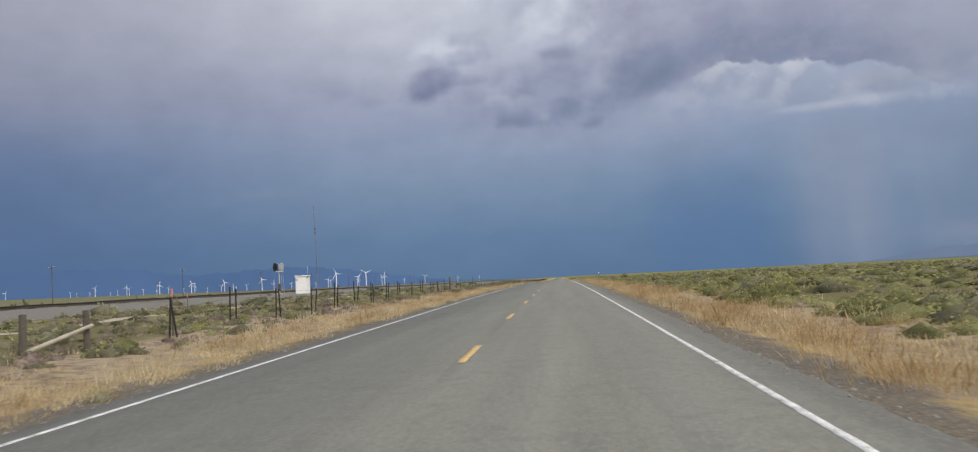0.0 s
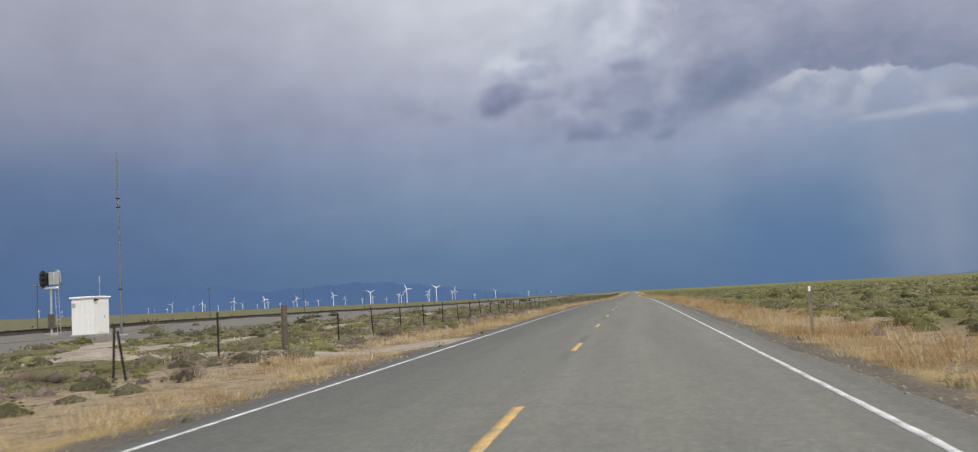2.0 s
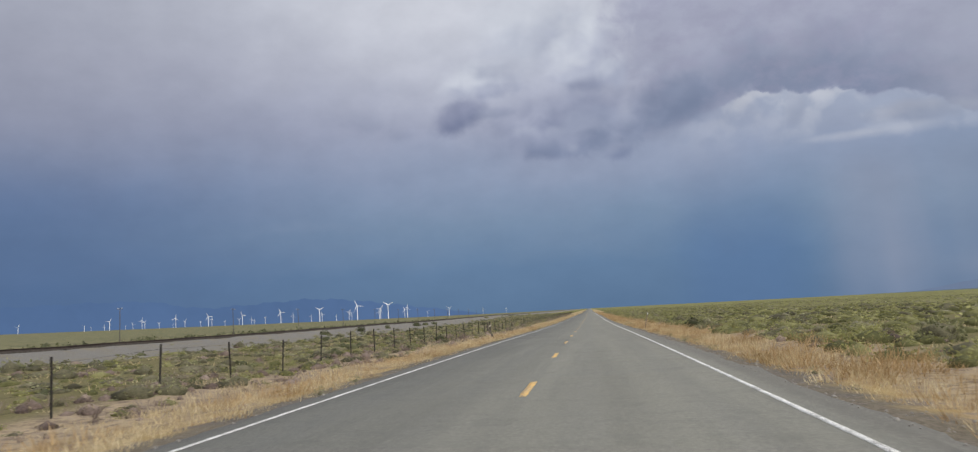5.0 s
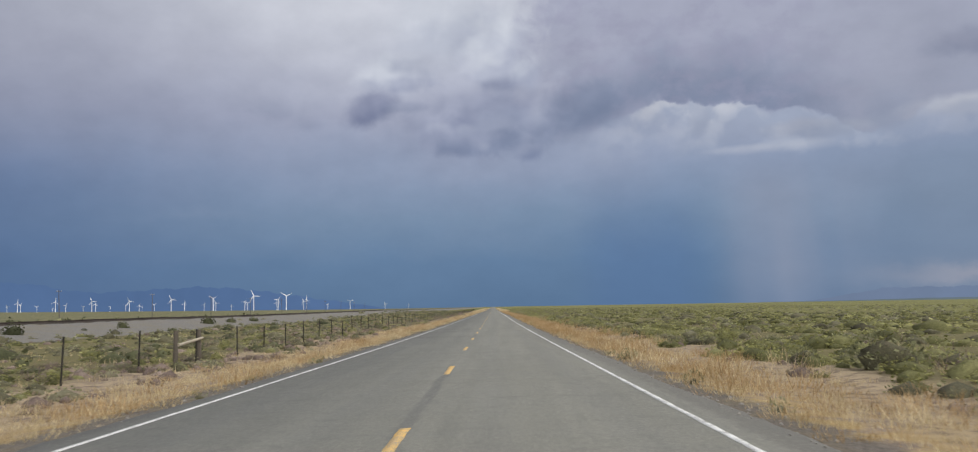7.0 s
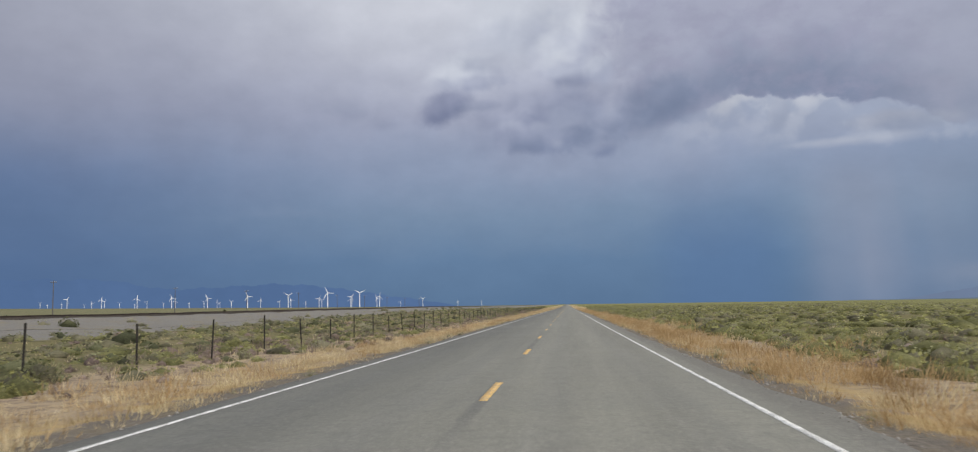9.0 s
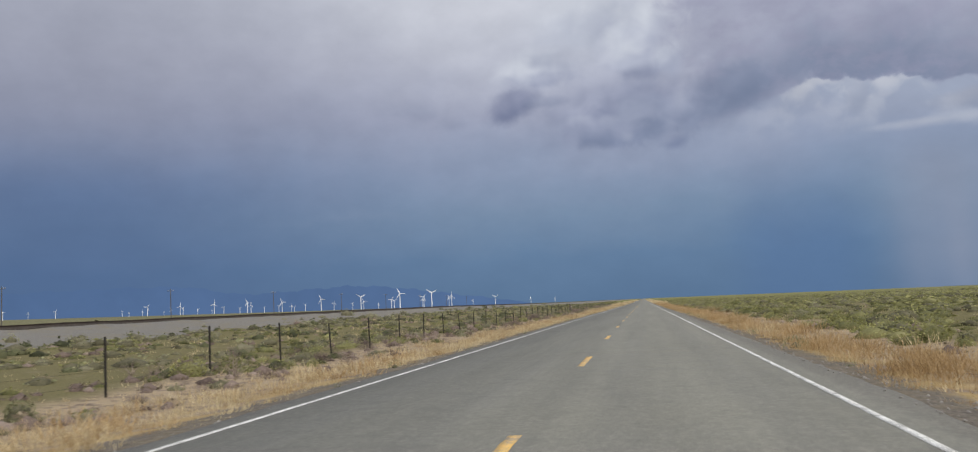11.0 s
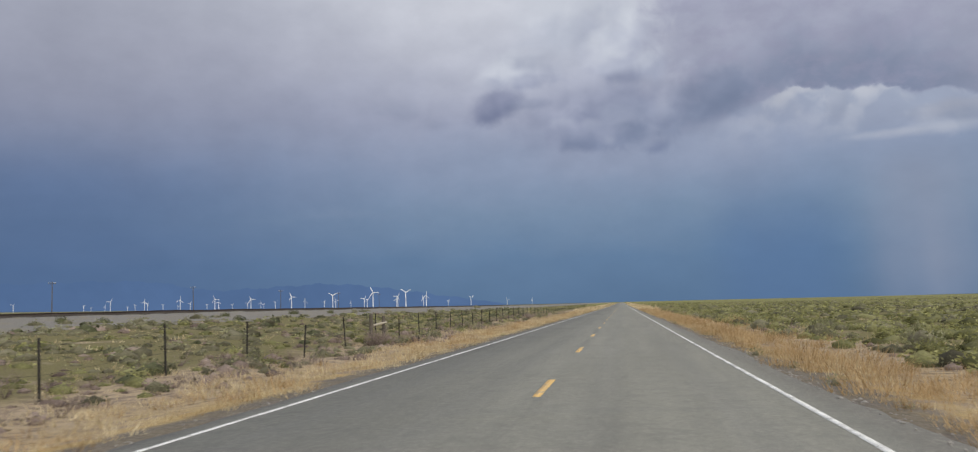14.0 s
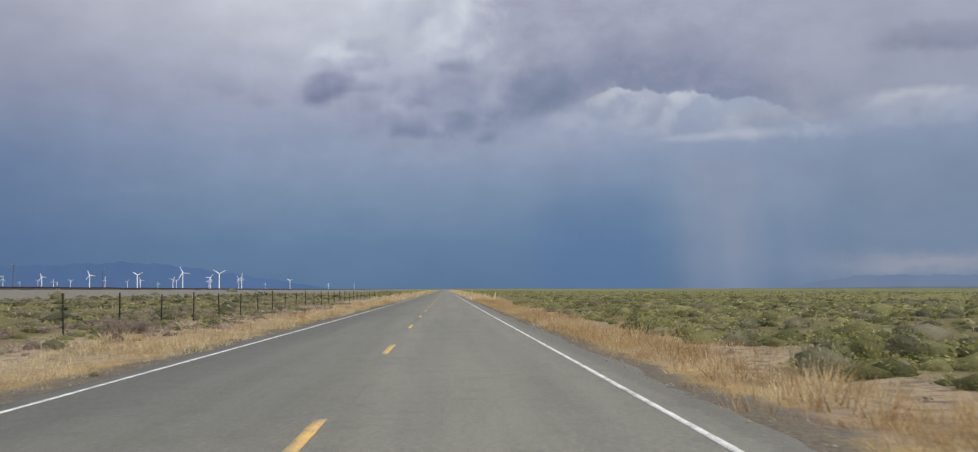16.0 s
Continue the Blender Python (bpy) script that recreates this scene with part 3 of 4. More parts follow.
        d.rotation_euler = (float(np.arctan((grade(y) - grade(y - 3.05)) / 3.05)), 0, 0)
        tagged(d, "worn yellow painted dash on the road's centre line", "road marking", "centre line dashes")


build_road()


def hills(name, skyline, mat, label, radius=4690, low=-70.0):
    """A far range on an arc; skyline: bearing and height in degrees, from west to east."""
    n = 360
    deg = np.linspace(skyline[0][0], skyline[-1][0], n)
    h = along(deg, *skyline)
    h = np.convolve(np.pad(h, 6, "edge"), np.ones(13) / 13, "valid")
    h = h + (0.045 * np.sin(deg * 2.9) + 0.03 * np.sin(deg * 7.3 + 1) + 0.015 * np.sin(deg * 19.0)) * np.clip(np.abs(h), 0.1, 1)
    h = np.tan(np.radians(h)) * radius
    az = np.radians(deg)
    x, y = np.sin(az), np.cos(az)
    v = np.concatenate([np.c_[x * radius, 230 + y * radius, np.full(n, low)], np.c_[x * (radius + 25), 230 + y * (radius + 25), low + (h - low) * 0.6], np.c_[x * (radius + 40), 230 + y * (radius + 40), h]])
    i = np.arange(n - 1)
    f = np.concatenate([np.c_[i + a * n, i + 1 + a * n, i + 1 + (a + 1) * n, i + (a + 1) * n] for a in (0, 1)])
    tagged(new(name, mesh_of(name, v, f, mat, True)), label, "hills", kind="structure")


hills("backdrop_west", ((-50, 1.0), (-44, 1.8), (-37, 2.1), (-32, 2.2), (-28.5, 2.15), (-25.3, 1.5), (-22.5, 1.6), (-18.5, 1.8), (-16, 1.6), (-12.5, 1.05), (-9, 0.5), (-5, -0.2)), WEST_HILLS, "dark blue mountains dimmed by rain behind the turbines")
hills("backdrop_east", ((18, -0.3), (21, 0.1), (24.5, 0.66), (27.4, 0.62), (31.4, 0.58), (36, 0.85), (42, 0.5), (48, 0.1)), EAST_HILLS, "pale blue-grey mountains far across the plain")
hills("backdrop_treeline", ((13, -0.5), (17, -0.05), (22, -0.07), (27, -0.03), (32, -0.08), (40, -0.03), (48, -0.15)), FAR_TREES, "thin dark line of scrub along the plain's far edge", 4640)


# ---- railway ----
def build_railway():
    ys = np.unique(np.concatenate([np.arange(-60, 800, 1.5), np.geomspace(802, 3500, 60)]))
    n = len(ys)
    jag = np.convolve(rng.normal(0, 1, n + 4), np.ones(5) / 5, "valid")
    cols = [(-28.6 + jag * 1.2, 0.0), (-31 + jag * 0.3, 0.10), (-35, 0.12), (-38.4, 0.14), (-39.3, 0.34), (-42.7, 0.34), (-43.8, 0.14), (-50, 0.06)]
    rows = []
    for x, up in cols:
        x = np.broadcast_to(x, ys.shape)
        rows.append(np.c_[x, ys, ground_z(x, ys) + up + (rng.normal(0, 0.025, n) if up > 0.05 else -0.03)])
    i = np.arange(n - 1)
    f = np.concatenate([np.c_[i + (c + 1) * n, i + 1 + (c + 1) * n, i + 1 + c * n, i + c * n][:, ::-1] for c in range(len(cols) - 1)])
    tagged(new("embankment", mesh_of("embankment", np.concatenate(rows), f[:, ::-1], GRAVEL, True)), "low railway embankment of grey ballast gravel", "embankment", kind="structure")
    track = thing("railway_track", Matrix(), "single railway track of rusty rails on dark sleepers", "railway track")
    top = ground_z(np.full(n, -41.0), ys) + 0.34
    prof = [(-0.07, 0.0), (-0.07, 0.02), (-0.012, 0.04), (-0.012, 0.12), (-0.036, 0.135), (-0.036, 0.17), (0.036, 0.17), (0.036, 0.135), (0.012, 0.12), (0.012, 0.04), (0.07, 0.02), (0.07, 0.0)]
    for x in (-41.0 - 0.755, -41.0 + 0.755):
        v = np.concatenate([np.c_[np.full(n, x + a), ys, top + 0.12 + b] for a, b in prof])
        f = np.concatenate([np.c_[i + a * n, i + 1 + a * n, i + 1 + (a + 1) * n, i + (a + 1) * n] for a in range(len(prof) - 1)])
        part("rail", mesh_of("rail", v, f, RAIL_STEEL), None, track, "rusty steel rail")
    sy = np.arange(-20, 760, 0.6)
    base = np.array([[x, y, z] for x in (-1.3, 1.3) for y in (-0.11, 0.11) for z in (-0.06, 0.12)])
    quads = np.array([(0, 1, 3, 2), (4, 6, 7, 5), (0, 4, 5, 1), (2, 3, 7, 6), (1, 5, 7, 3)])
    sz = ground_z(np.full(len(sy), -41.0), sy) + 0.34
    one = mesh_of("sleeper", base, quads, TIE_WOOD)
    for y, z in zip(sy[40:330], sz[40:330]):
        part("sleeper", one, None, track).location = (-41.0, y, z)
    sy, sz = np.r_[sy[:40], sy[330:]], np.r_[sz[:40], sz[330:]]
    v = (base[None] + np.c_[np.full(len(sy), -41.0), sy, sz][:, None]).reshape(-1, 3)
    f = (quads[None] + 8 * np.arange(len(sy))[:, None, None]).reshape(-1, 4)
    s = part("far_sleeper", mesh_of("far_sleeper", v, f, TIE_WOOD), None, track, "dark timber sleepers")
    tagged(s, kind="stuff")


build_railway()


def build_dirt_track():
    """Bare wheel tracks by the cabin and the drive through the fence gap."""
    def ribbon(points, width, fan=0.0):
        p = np.array(points, float)
        t = np.linspace(0, len(p) - 1, len(p) * 12)
        c = np.c_[np.interp(t, np.arange(len(p)), p[:, 0]), np.interp(t, np.arange(len(p)), p[:, 1])]
        d = np.gradient(c, axis=0)
        d /= np.linalg.norm(d, axis=1)[:, None]
        s = np.c_[-d[:, 1], d[:, 0]]
        w = width * (1 + 0.25 * np.sin(t * 2.3) + 0.15 * np.sin(t * 7.1) + fan * np.exp(-t * 1.4))[:, None]
        a, b = c + s * w, c - s * w
        n = len(t)
        mid = c
        v = np.concatenate([np.c_[q, ground_z(q[:, 0], q[:, 1]) + up] for q, up in ((a, -0.03), (a * 0.8 + mid * 0.2, 0.035), (mid, 0.045), (b * 0.8 + mid * 0.2, 0.035), (b, -0.03))])
        i = np.arange(n - 1)
        f = np.concatenate([np.c_[i + k * n, i + 1 + k * n, i + 1 + (k + 1) * n, i + (k + 1) * n] for k in range(4)])
        return v, f
    v1, f1 = ribbon([(-3.9, 78.6), (-8, 78), (-13, 78), (-18, 79.5), (-23, 86), (-29, 99)], 1.0, 1.5)
    ob = new("dirt_drive", mesh_of("dirt_drive", v1, f1, DIRT, True))
    tagged(ob, "pale packed-dirt drive leading to the railway cabin", "dirt track", kind="structure")
    v2, f2 = ribbon([(-21, -20), (-21, 10), (-20.5, 40), (-20, 70), (-19, 90), (-20, 120), (-22, 150)], 0.8)
    ob = new("dirt_track", mesh_of("dirt_track", v2, f2, DIRT, True))
    tagged(ob, "narrow pale dirt track beside the railway", "dirt track", kind="structure")


build_dirt_track()


# ---- railway cabin, mast and signal ----
def build_cabin():
    z = float(ground_z(-34.8, 104.2)) + 0.1
    c = thing("equipment_cabin", pose(-34.8, 104.2, z), "white metal railway equipment cabin on a concrete base", "cabin")
    part("base", box(shape(), -0.9, 0.9, -0.97, 0.97, -0.25, 0.1, 0.02), CONCRETE, c, "grey concrete base")
    body = part("body", box(shape(), -0.8, 0.8, -0.87, 0.87, 0.1, 2.5, 0.02), CABIN_WHITE, c)
    bm = shape()
    for x in (-0.4, 0.0, 0.4):
        box(bm, x - 0.006, x + 0.006, -0.882, -0.868, 0.16, 2.42)
    part("seams", bm, CABIN_WHITE, body)
    bm = shape()
    box(bm, -0.9, 0.9, -0.98, 0.98, 2.5, 2.62, 0.03)
    part("roof", bm, ROOF_WHITE, c, "white overhanging sheet roof")
    door = part("door", box(shape(), 0.802, 0.835, -0.45, 0.45, 0.2, 2.25, 0.008), CABIN_WHITE, c)
    part("handle", rod(shape(), (0.85, 0.3, 1.15), (0.85, 0.3, 1.3), 0.015), BLACK_METAL, door, "black door handle")
    part("vent", box(shape(), -0.79, -0.5, -0.9, -0.872, 1.9, 2.2, 0.006), ALUMINIUM, c)
    part("lamp", box(shape(), 0.8, 1.0, -0.8, -0.6, 2.3, 2.42, 0.01), BLACK_METAL, c, "dark lamp under the eaves")
    bm = shape()
    rod(bm, (0.78, -0.1, 2.6), (0.78, -0.1, 3.5), 0.018)
    rod(bm, (0.78, -0.1, 3.5), (0.78, -0.1, 3.95), 0.032)
    part("antenna", bm, ALUMINIUM, c, "short whip antenna")


def build_mast():
    z = float(ground_z(-32.8, 104.6)) + 0.1
    m = thing("radio_mast", pose(-32.8, 104.6, z), "tall slim grey radio mast beside the white cabin", "mast")
    part("base", box(shape(), -0.3, 0.3, -0.3, 0.3, -0.2, 0.1, 0.02), CONCRETE, m)
    part("pole", rod(shape(), (0, 0, 0.1), (0, 0, 9.4), 0.075, 0.05, 12), GREY_STEEL, m)
    part("antenna", rod(shape(), (-0.07, 0, 8.6), (-0.07, 0, 12.55), 0.05, 0.04, 12), GREY_STEEL, m, "long grey tube antenna")
    for h in (3.1, 8.7, 9.3):
        part("clamp", box(shape(), -0.14, 0.09, -0.08, 0.08, h, h + 0.06), DARK_STEEL, m)


def build_signal():
    z = float(ground_z(-38.6, 105.4)) + 0.12
    s = thing("railway_signal", pose(-38.6, 105.4, z, 0, 0, -14), "railway signal with black and grey targets on a post", "railway signal")
    part("base", box(shape(), -0.3, 0.3, -0.3, 0.3, -0.25, 0.2, 0.02), CONCRETE, s)
    part("post", rod(shape(), (0, 0, 0.2), (0, 0, 3.3), 0.075, 0.07, 12), ALUMINIUM, s)
    part("case", box(shape(), -0.17, 0.17, -0.14, 0.14, 0.5, 1.5, 0.02), WEATHERED, s, "brown relay case on the post")
    for x in (-0.52, 0.36):
        head = thing("signal_head", Matrix(), "", "")
        head.parent = s
        head.name = "signal_head"
        bm = shape()
        r = bmesh.ops.create_cone(bm, cap_ends=True, segments=28, radius1=0.42, radius2=0.42, depth=0.05)["verts"]
        bmesh.ops.transform(bm, verts=r, matrix=pose(x, -0.2 if x < 0 else 0.25, 3.95, 90) @ Matrix.Diagonal((0.8, 1.5, 1, 1)))
        part("target", bm, BLACK_METAL if x < 0 else ALUMINIUM, head)
        part("lamp_case", box(shape(), x - 0.24, x + 0.24, -0.17 if x < 0 else -0.3, 0.2, 3.5, 4.4, 0.04), BLACK_METAL if x < 0 else ALUMINIUM, head, "black lamp case" if x < 0 else "dull grey lamp case")
        bm = shape()
        for h in (3.62, 3.95, 4.28):
            rod(bm, (x, -0.2 if x < 0 else 0.25, h), (x, -0.42 if x < 0 else 0.5, h - 0.02), 0.11, 0.11, 14)
        part("hood", bm, BLACK_METAL, head)
    part("bracket", box(shape(), -0.65, 0.65, -0.06, 0.06, 3.26, 3.4, 0.01), REFLECTOR, s)
    bm = shape()
    for x in (0.16, 0.5):
        rod(bm, (x + 0.12, 0.25, -0.1), (x, 0.15, 4.2), 0.02, 0.02, 6)
    for k in range(13):
        h = 0.2 + k * 0.3
        o = 0.12 * (1 - h / 4.3)
        rod(bm, (0.16 + o, 0.25 - 0.1 * h / 4.3, h), (0.5 + o, 0.25 - 0.1 * h / 4.3, h), 0.012, 0.012, 5)
    part("ladder", bm, ALUMINIUM, s)


build_cabin()
build_mast()
build_signal()


def build_poles():
    p = thing("utility_pole", Matrix(), "dark wooden telegraph pole with crossarms beyond the railway", "utility pole", "poles along the railway")
    part("shaft", rod(shape(), (0, 0, -0.5), (0, 0, 6.2), 0.085, 0.05, 10), POLE_WOOD, p)
    for h in (5.9,):
        arm = part("crossarm", box(shape(), -0.5, 0.5, -0.035, 0.035, h - 0.03, h + 0.03, 0.01), POLE_WOOD, p)
        for x in (-0.45, -0.24, 0.24, 0.45):
            part("insulator", rod(shape(), (x, 0, h + 0.06), (x, 0, h + 0.2), 0.035, 0.03, 8), ALUMINIUM, arm)
    first = True
    for y in (60, 105, 149, 194, 238.5, 283, 327, 368, 408, 447, 484, 523, 563, 601, 640, 679, 718):
        m = pose(-72.5, y, float(ground_z(-72.5, y)), 0, rng.normal(0, 1.2), rng.normal(0, 6))
        if first:
            p.matrix_basis = m
            first = False
        else:
            copy_thing(p, m)


build_poles()


# ---- wind farm ----
def blade_mesh():
    """A tapered, slightly twisted blade along +z, 38 m long."""
    rows = [(0, 1.0, 1.0, 0), (2, 1.1, 1.0, 8), (7, 1.75, 0.5, 12), (16, 1.35, 0.32, 6), (28, 0.9, 0.2, 2), (36, 0.5, 0.12, 0), (38, 0.15, 0.06, 0)]
    bm = bmesh.new()
    rings = []
    for z, c, t, a in rows:
        ring = []
        for k in range(8):
            u = 2 * math.pi * k / 8
            p = Vector((math.cos(u) * c + (0.3 * c if z > 5 else 0), math.sin(u) * t * 0.8, z))
            ring.append(bm.verts.new(Matrix.Rotation(radians(a), 3, "Z") @ p))
        rings.append(ring)
    for r0, r1 in zip(rings, rings[1:]):
        for k in range(8):
            bm.faces.new((r0[k], r0[(k + 1) % 8], r1[(k + 1) % 8], r1[k]))
    bm.faces.new(rings[-1])
    bm.faces.new(rings[0][::-1])
    me = bpy.data.meshes.new("blade")
    bm.to_mesh(me)
    bm.free()
    me.materials.append(TURBINE_WHITE)
    return me


def build_turbines():
    blade = blade_mesh()
    kinds = []
    for spin in (8, 35, 62, 95):
        t = thing("wind_turbine", pose(0, 0, -500), "tall white three-bladed wind turbine on the plain", "wind turbine", "turbines of the wind farm")
        part("tower", rod(shape(), (0, 0, -3), (0, 0, 78.5), 2.3, 1.6, 14), TURBINE_WHITE, t)
        nac = part("nacelle", box(shape(), -1.9, 1.9, -3.0, 6.5, 78.3, 82.2, 0.8), TURBINE_WHITE, t)
        part("hub", rod(shape(), (0, -5.2, 80.2), (0, -3.0, 80.2), 1.2, 1.9, 12), TURBINE_WHITE, t)
        for k in range(3):
            b = new("blade", blade)
            b.parent = t
            b.matrix_basis = pose(0, -4.2, 80.2, 0, spin + 120 * k, 0) @ Matrix.Diagonal((1.15, 1.0, 0.92, 1))
        kinds.append(t)
    # bearing and height of each hub over the plain, in degrees, from the road by the cabin
    farm = ((-44, 0.8), (-41.5, 0.8), (-39.6, 0.9), (-37.25, 0.99), (-36.03, 0.85), (-34.66, 0.9), (-31.21, 0.75), (-30.85, 0.66), (-30.13, 0.69),
            (-29.84, 0.95), (-28.96, 0.62), (-28.56, 0.73), (-28.04, 0.91), (-27.89, 0.79), (-27.07, 0.69), (-26.27, 0.6), (-26.12, 0.95), (-25.59, 0.74),
            (-24.67, 0.64), (-24.21, 0.95), (-24.01, 0.78), (-23.24, 0.6), (-22.38, 0.66), (-22.18, 0.9), (-21.63, 0.65), (-21.47, 0.56), (-20.8, 0.67),
            (-19.84, 0.97), (-19.08, 0.71), (-17.95, 0.6), (-17.42, 0.99), (-17.27, 0.7), (-16.37, 0.52), (-15.56, 0.74), (-15.39, 0.66), (-15.02, 1.1),
            (-13.63, 0.65), (-13.55, 0.82), (-13.05, 1.05), (-11.99, 0.69), (-11.82, 0.81), (-10.51, 0.45), (-9.11, 0.62), (-6.9, 0.42), (-5.4, 0.36))
    used = set()
    for k, (a, e) in enumerate(farm):
        d = 4640 - 160 * e
        x, y = math.sin(radians(a)) * d, 102 + math.cos(radians(a)) * d
        z = float(ground_z(x, y))
        s = (math.tan(radians(e)) * d + 1.3 - z) / 80.2
        m = pose(x, y, z, 0, 0, 8 + 9 * math.sin(k * 1.7))
        src = kinds[k % 4]
        if k % 4 not in used:
            used.add(k % 4)
            ob = src
            ob.matrix_basis = m
        else:
            ob = copy_thing(src, m)
        ob.scale = (s, s, s)


build_turbines()


# ---- fence and roadside posts ----
FENCE_X = -10.6


def t_post():
    bm = shape()
    box(bm, -0.028, 0.028, -0.006, 0.006, -0.35, 1.36)
    box(bm, -0.006, 0.006, -0.006, 0.040, -0.35, 1.36)
    for h in np.arange(0.15, 1.3, 0.12):
        box(bm, -0.008, 0.008, -0.014, -0.005, h, h + 0.025)
    me = bpy.data.meshes.new("steel_post")
    bm.to_mesh(me)
    bm.free()
    me.materials.append(DARK_STEEL)
    return me


def build_fence():
    f = thing("fence", Matrix(), "barbed-wire stock fence on dark steel posts", "fence")
    steel = t_post()
    knots = [9.8, 14.8, 20.0, 25.3, 29.6, 34.3, 38.8, 43.6, 48.1, 54.4, 59.0, 65.0, 69.3, 74.5, 79.4, 84.9, 89.7, 94.5, 99.5, 104.5, 109.5, 114.0, 118.6, 123.2,
             161.8, 223.9, 249.6, 260.6, 302.2, 322.4, 355.8, 427.2, 460.6, 495.7, 504.9, 528.4, 555.1, 597.0, 760.0]
    spots = [-38.0, -33.2, -28.4, -23.6, -18.8, -14.0, -9.2, -4.4, 0.1]
    for a, b in zip(knots, knots[1:]):
        n = max(1, round((b - a) / 4.75))
        spots += [a + (b - a) * k / n for k in range(n)]
    wooden = {54.4: 1.25, 79.4: 1.6}

    def wood_post(y, height, r=0.085, x=FENCE_X):
        bm = rod(shape(), (0, 0, -0.3), (0, 0, height), r, r * 0.93, 10)
        bmesh.ops.bevel(bm, geom=[e for e in bm.edges if all(v.co.z > height - 0.01 for v in e.verts)], offset=0.012, segments=1, affect="EDGES")
        ob = part("wooden_post", bm, WEATHERED, f, "thick weathered wooden post")
        ob.location = (x, y, float(ground_z(x, y)))
        ob.rotation_euler = (rng.normal(0, 0.02), rng.normal(0, 0.02), 0)

    tops = []
    for y in spots:
        z = float(ground_z(FENCE_X, y))
        tops.append((y, z))
        if y in wooden:
            wood_post(y, wooden[y], 0.11 if y > 60 else 0.085)
            continue
        ob = part("steel_post", steel, None, f)
        ob.location = (FENCE_X, y, z - abs(rng.normal(0, 0.05)))
        ob.rotation_euler = (rng.normal(0, 0.035), rng.normal(0, 0.03), rng.normal(0, 0.2))
        if 5 < y < 71:
            # a second, leaning post beside the first
            lean = part("steel_post", steel, None, f, "leaning dark steel post")
            lean.location = (FENCE_X + 0.05, y + 0.45, z - 0.1)
            lean.rotation_euler = (0.16 + rng.normal(0, 0.05), 0.06, rng.normal(0, 0.3))
    # braces of two wooden posts with a rail between them
    for y0, y1, low, high, tall in ((2.4, 5.1, 0.22, 0.68, 1.08), (499.6, 501.9, 0.75, 0.95, 1.28), (252.9, 255.5, 0.75, 0.95, 1.28)):
        for y in (y0, y1):
            wood_post(y, tall, 0.09)
        z0, z1 = float(ground_z(FENCE_X, y0)), float(ground_z(FENCE_X, y1))
        part("brace_rail", rod(shape(), (FENCE_X + 0.11, y0, z0 + low), (FENCE_X + 0.11, y1 + 0.05, z1 + high), 0.055, 0.05, 9), PALE_WOOD, f, "bleached brace rail")
    # four strands of wire
    for h in (0.3, 0.6, 0.9, 1.18):
        ring = np.array([(math.cos(u), 0, math.sin(u)) for u in (0.5, 2.6, 4.7)]) * 0.0035
        ty = np.array([t[0] for t in tops])
        tz = np.array([t[1] for t in tops])
        p = np.c_[np.full(len(ty), FENCE_X + 0.035), ty, tz + h + rng.normal(0, 0.015, len(ty))]
        v = (p[:, None] + ring[None]).reshape(-1, 3)
        i = np.arange(len(p) - 1)
        q = np.concatenate([np.c_[3 * i + a, 3 * i + b, 3 * i + 3 + b, 3 * i + 3 + a] for a, b in ((0, 1), (1, 2), (2, 0))])
        part("wire", mesh_of("wire", v, q, DARK_STEEL), None, f, "thin rusty barbed wire")


build_fence()


def leaning_post(foot, top):
    """A broken grey post leaning towards the fence, a splintered board still nailed to it."""
    foot, top = Vector(foot), Vector(top)
    foot.z = float(ground_z(foot.x, foot.y))
    p = thing("leaning_post", Matrix.Translation(foot), "broken grey wooden post leaning over dry grass", "post")
    d = top - foot
    part("shaft", rod(shape(), d * -0.15, d, 0.06, 0.05, 9), WEATHERED, p)
    part("board", rod(shape(), d * 0.99 + Vector((-0.2, -0.03, 0.04)), d * 0.9 + Vector((0.08, -0.06, 0)), 0.03, 0.035, 6), WEATHERED, p, "splintered board at its head")


leaning_post((-6.6, 223.5, 0), (-7.3, 224.1, 0.98))


def litter(x, y, size, seed):
    r = np.random.default_rng(seed)
    bm = bmesh.new()
    bmesh.ops.create_icosphere(bm, subdivisions=2, radius=size)
    for v in bm.verts:
        v.co = Vector((v.co.x * 1.3, v.co.y * 0.8, v.co.z * 0.55)) * float(r.uniform(0.6, 1.25))
    me = bpy.data.meshes.new("plastic_scrap")
    bm.to_mesh(me)
    bm.free()
    me.materials.append(REFLECTOR)
    ob = new("plastic_scrap", me)
    ob.matrix_basis = pose(x, y, float(ground_z(x, y)) + size * 0.3, 0, 0, 40 * seed)
    tagged(ob, "crumpled white plastic scrap lying in dry grass", "litter", "roadside litter")


litter(7.4, 446.2, 0.075, 1)
litter(8.6, 482.0, 0.07, 2)


def delineator(y, x, lean, turn):
    d = thing("delineator_post", pose(x, y, float(ground_z(x, y)), lean[0], lean[1], turn), "thin brown roadside marker post with white reflector", "marker post", "roadside markers")
    bm = shape()
    box(bm, -0.03, 0.03, -0.004, 0.004, -0.3, 1.2)
    box(bm, -0.034, -0.026, -0.018, 0.004, -0.3, 1.2)
    box(bm, 0.026, 0.034, -0.018, 0.004, -0.3, 1.2)
    part("stake", bm, BROWN_POST, d)
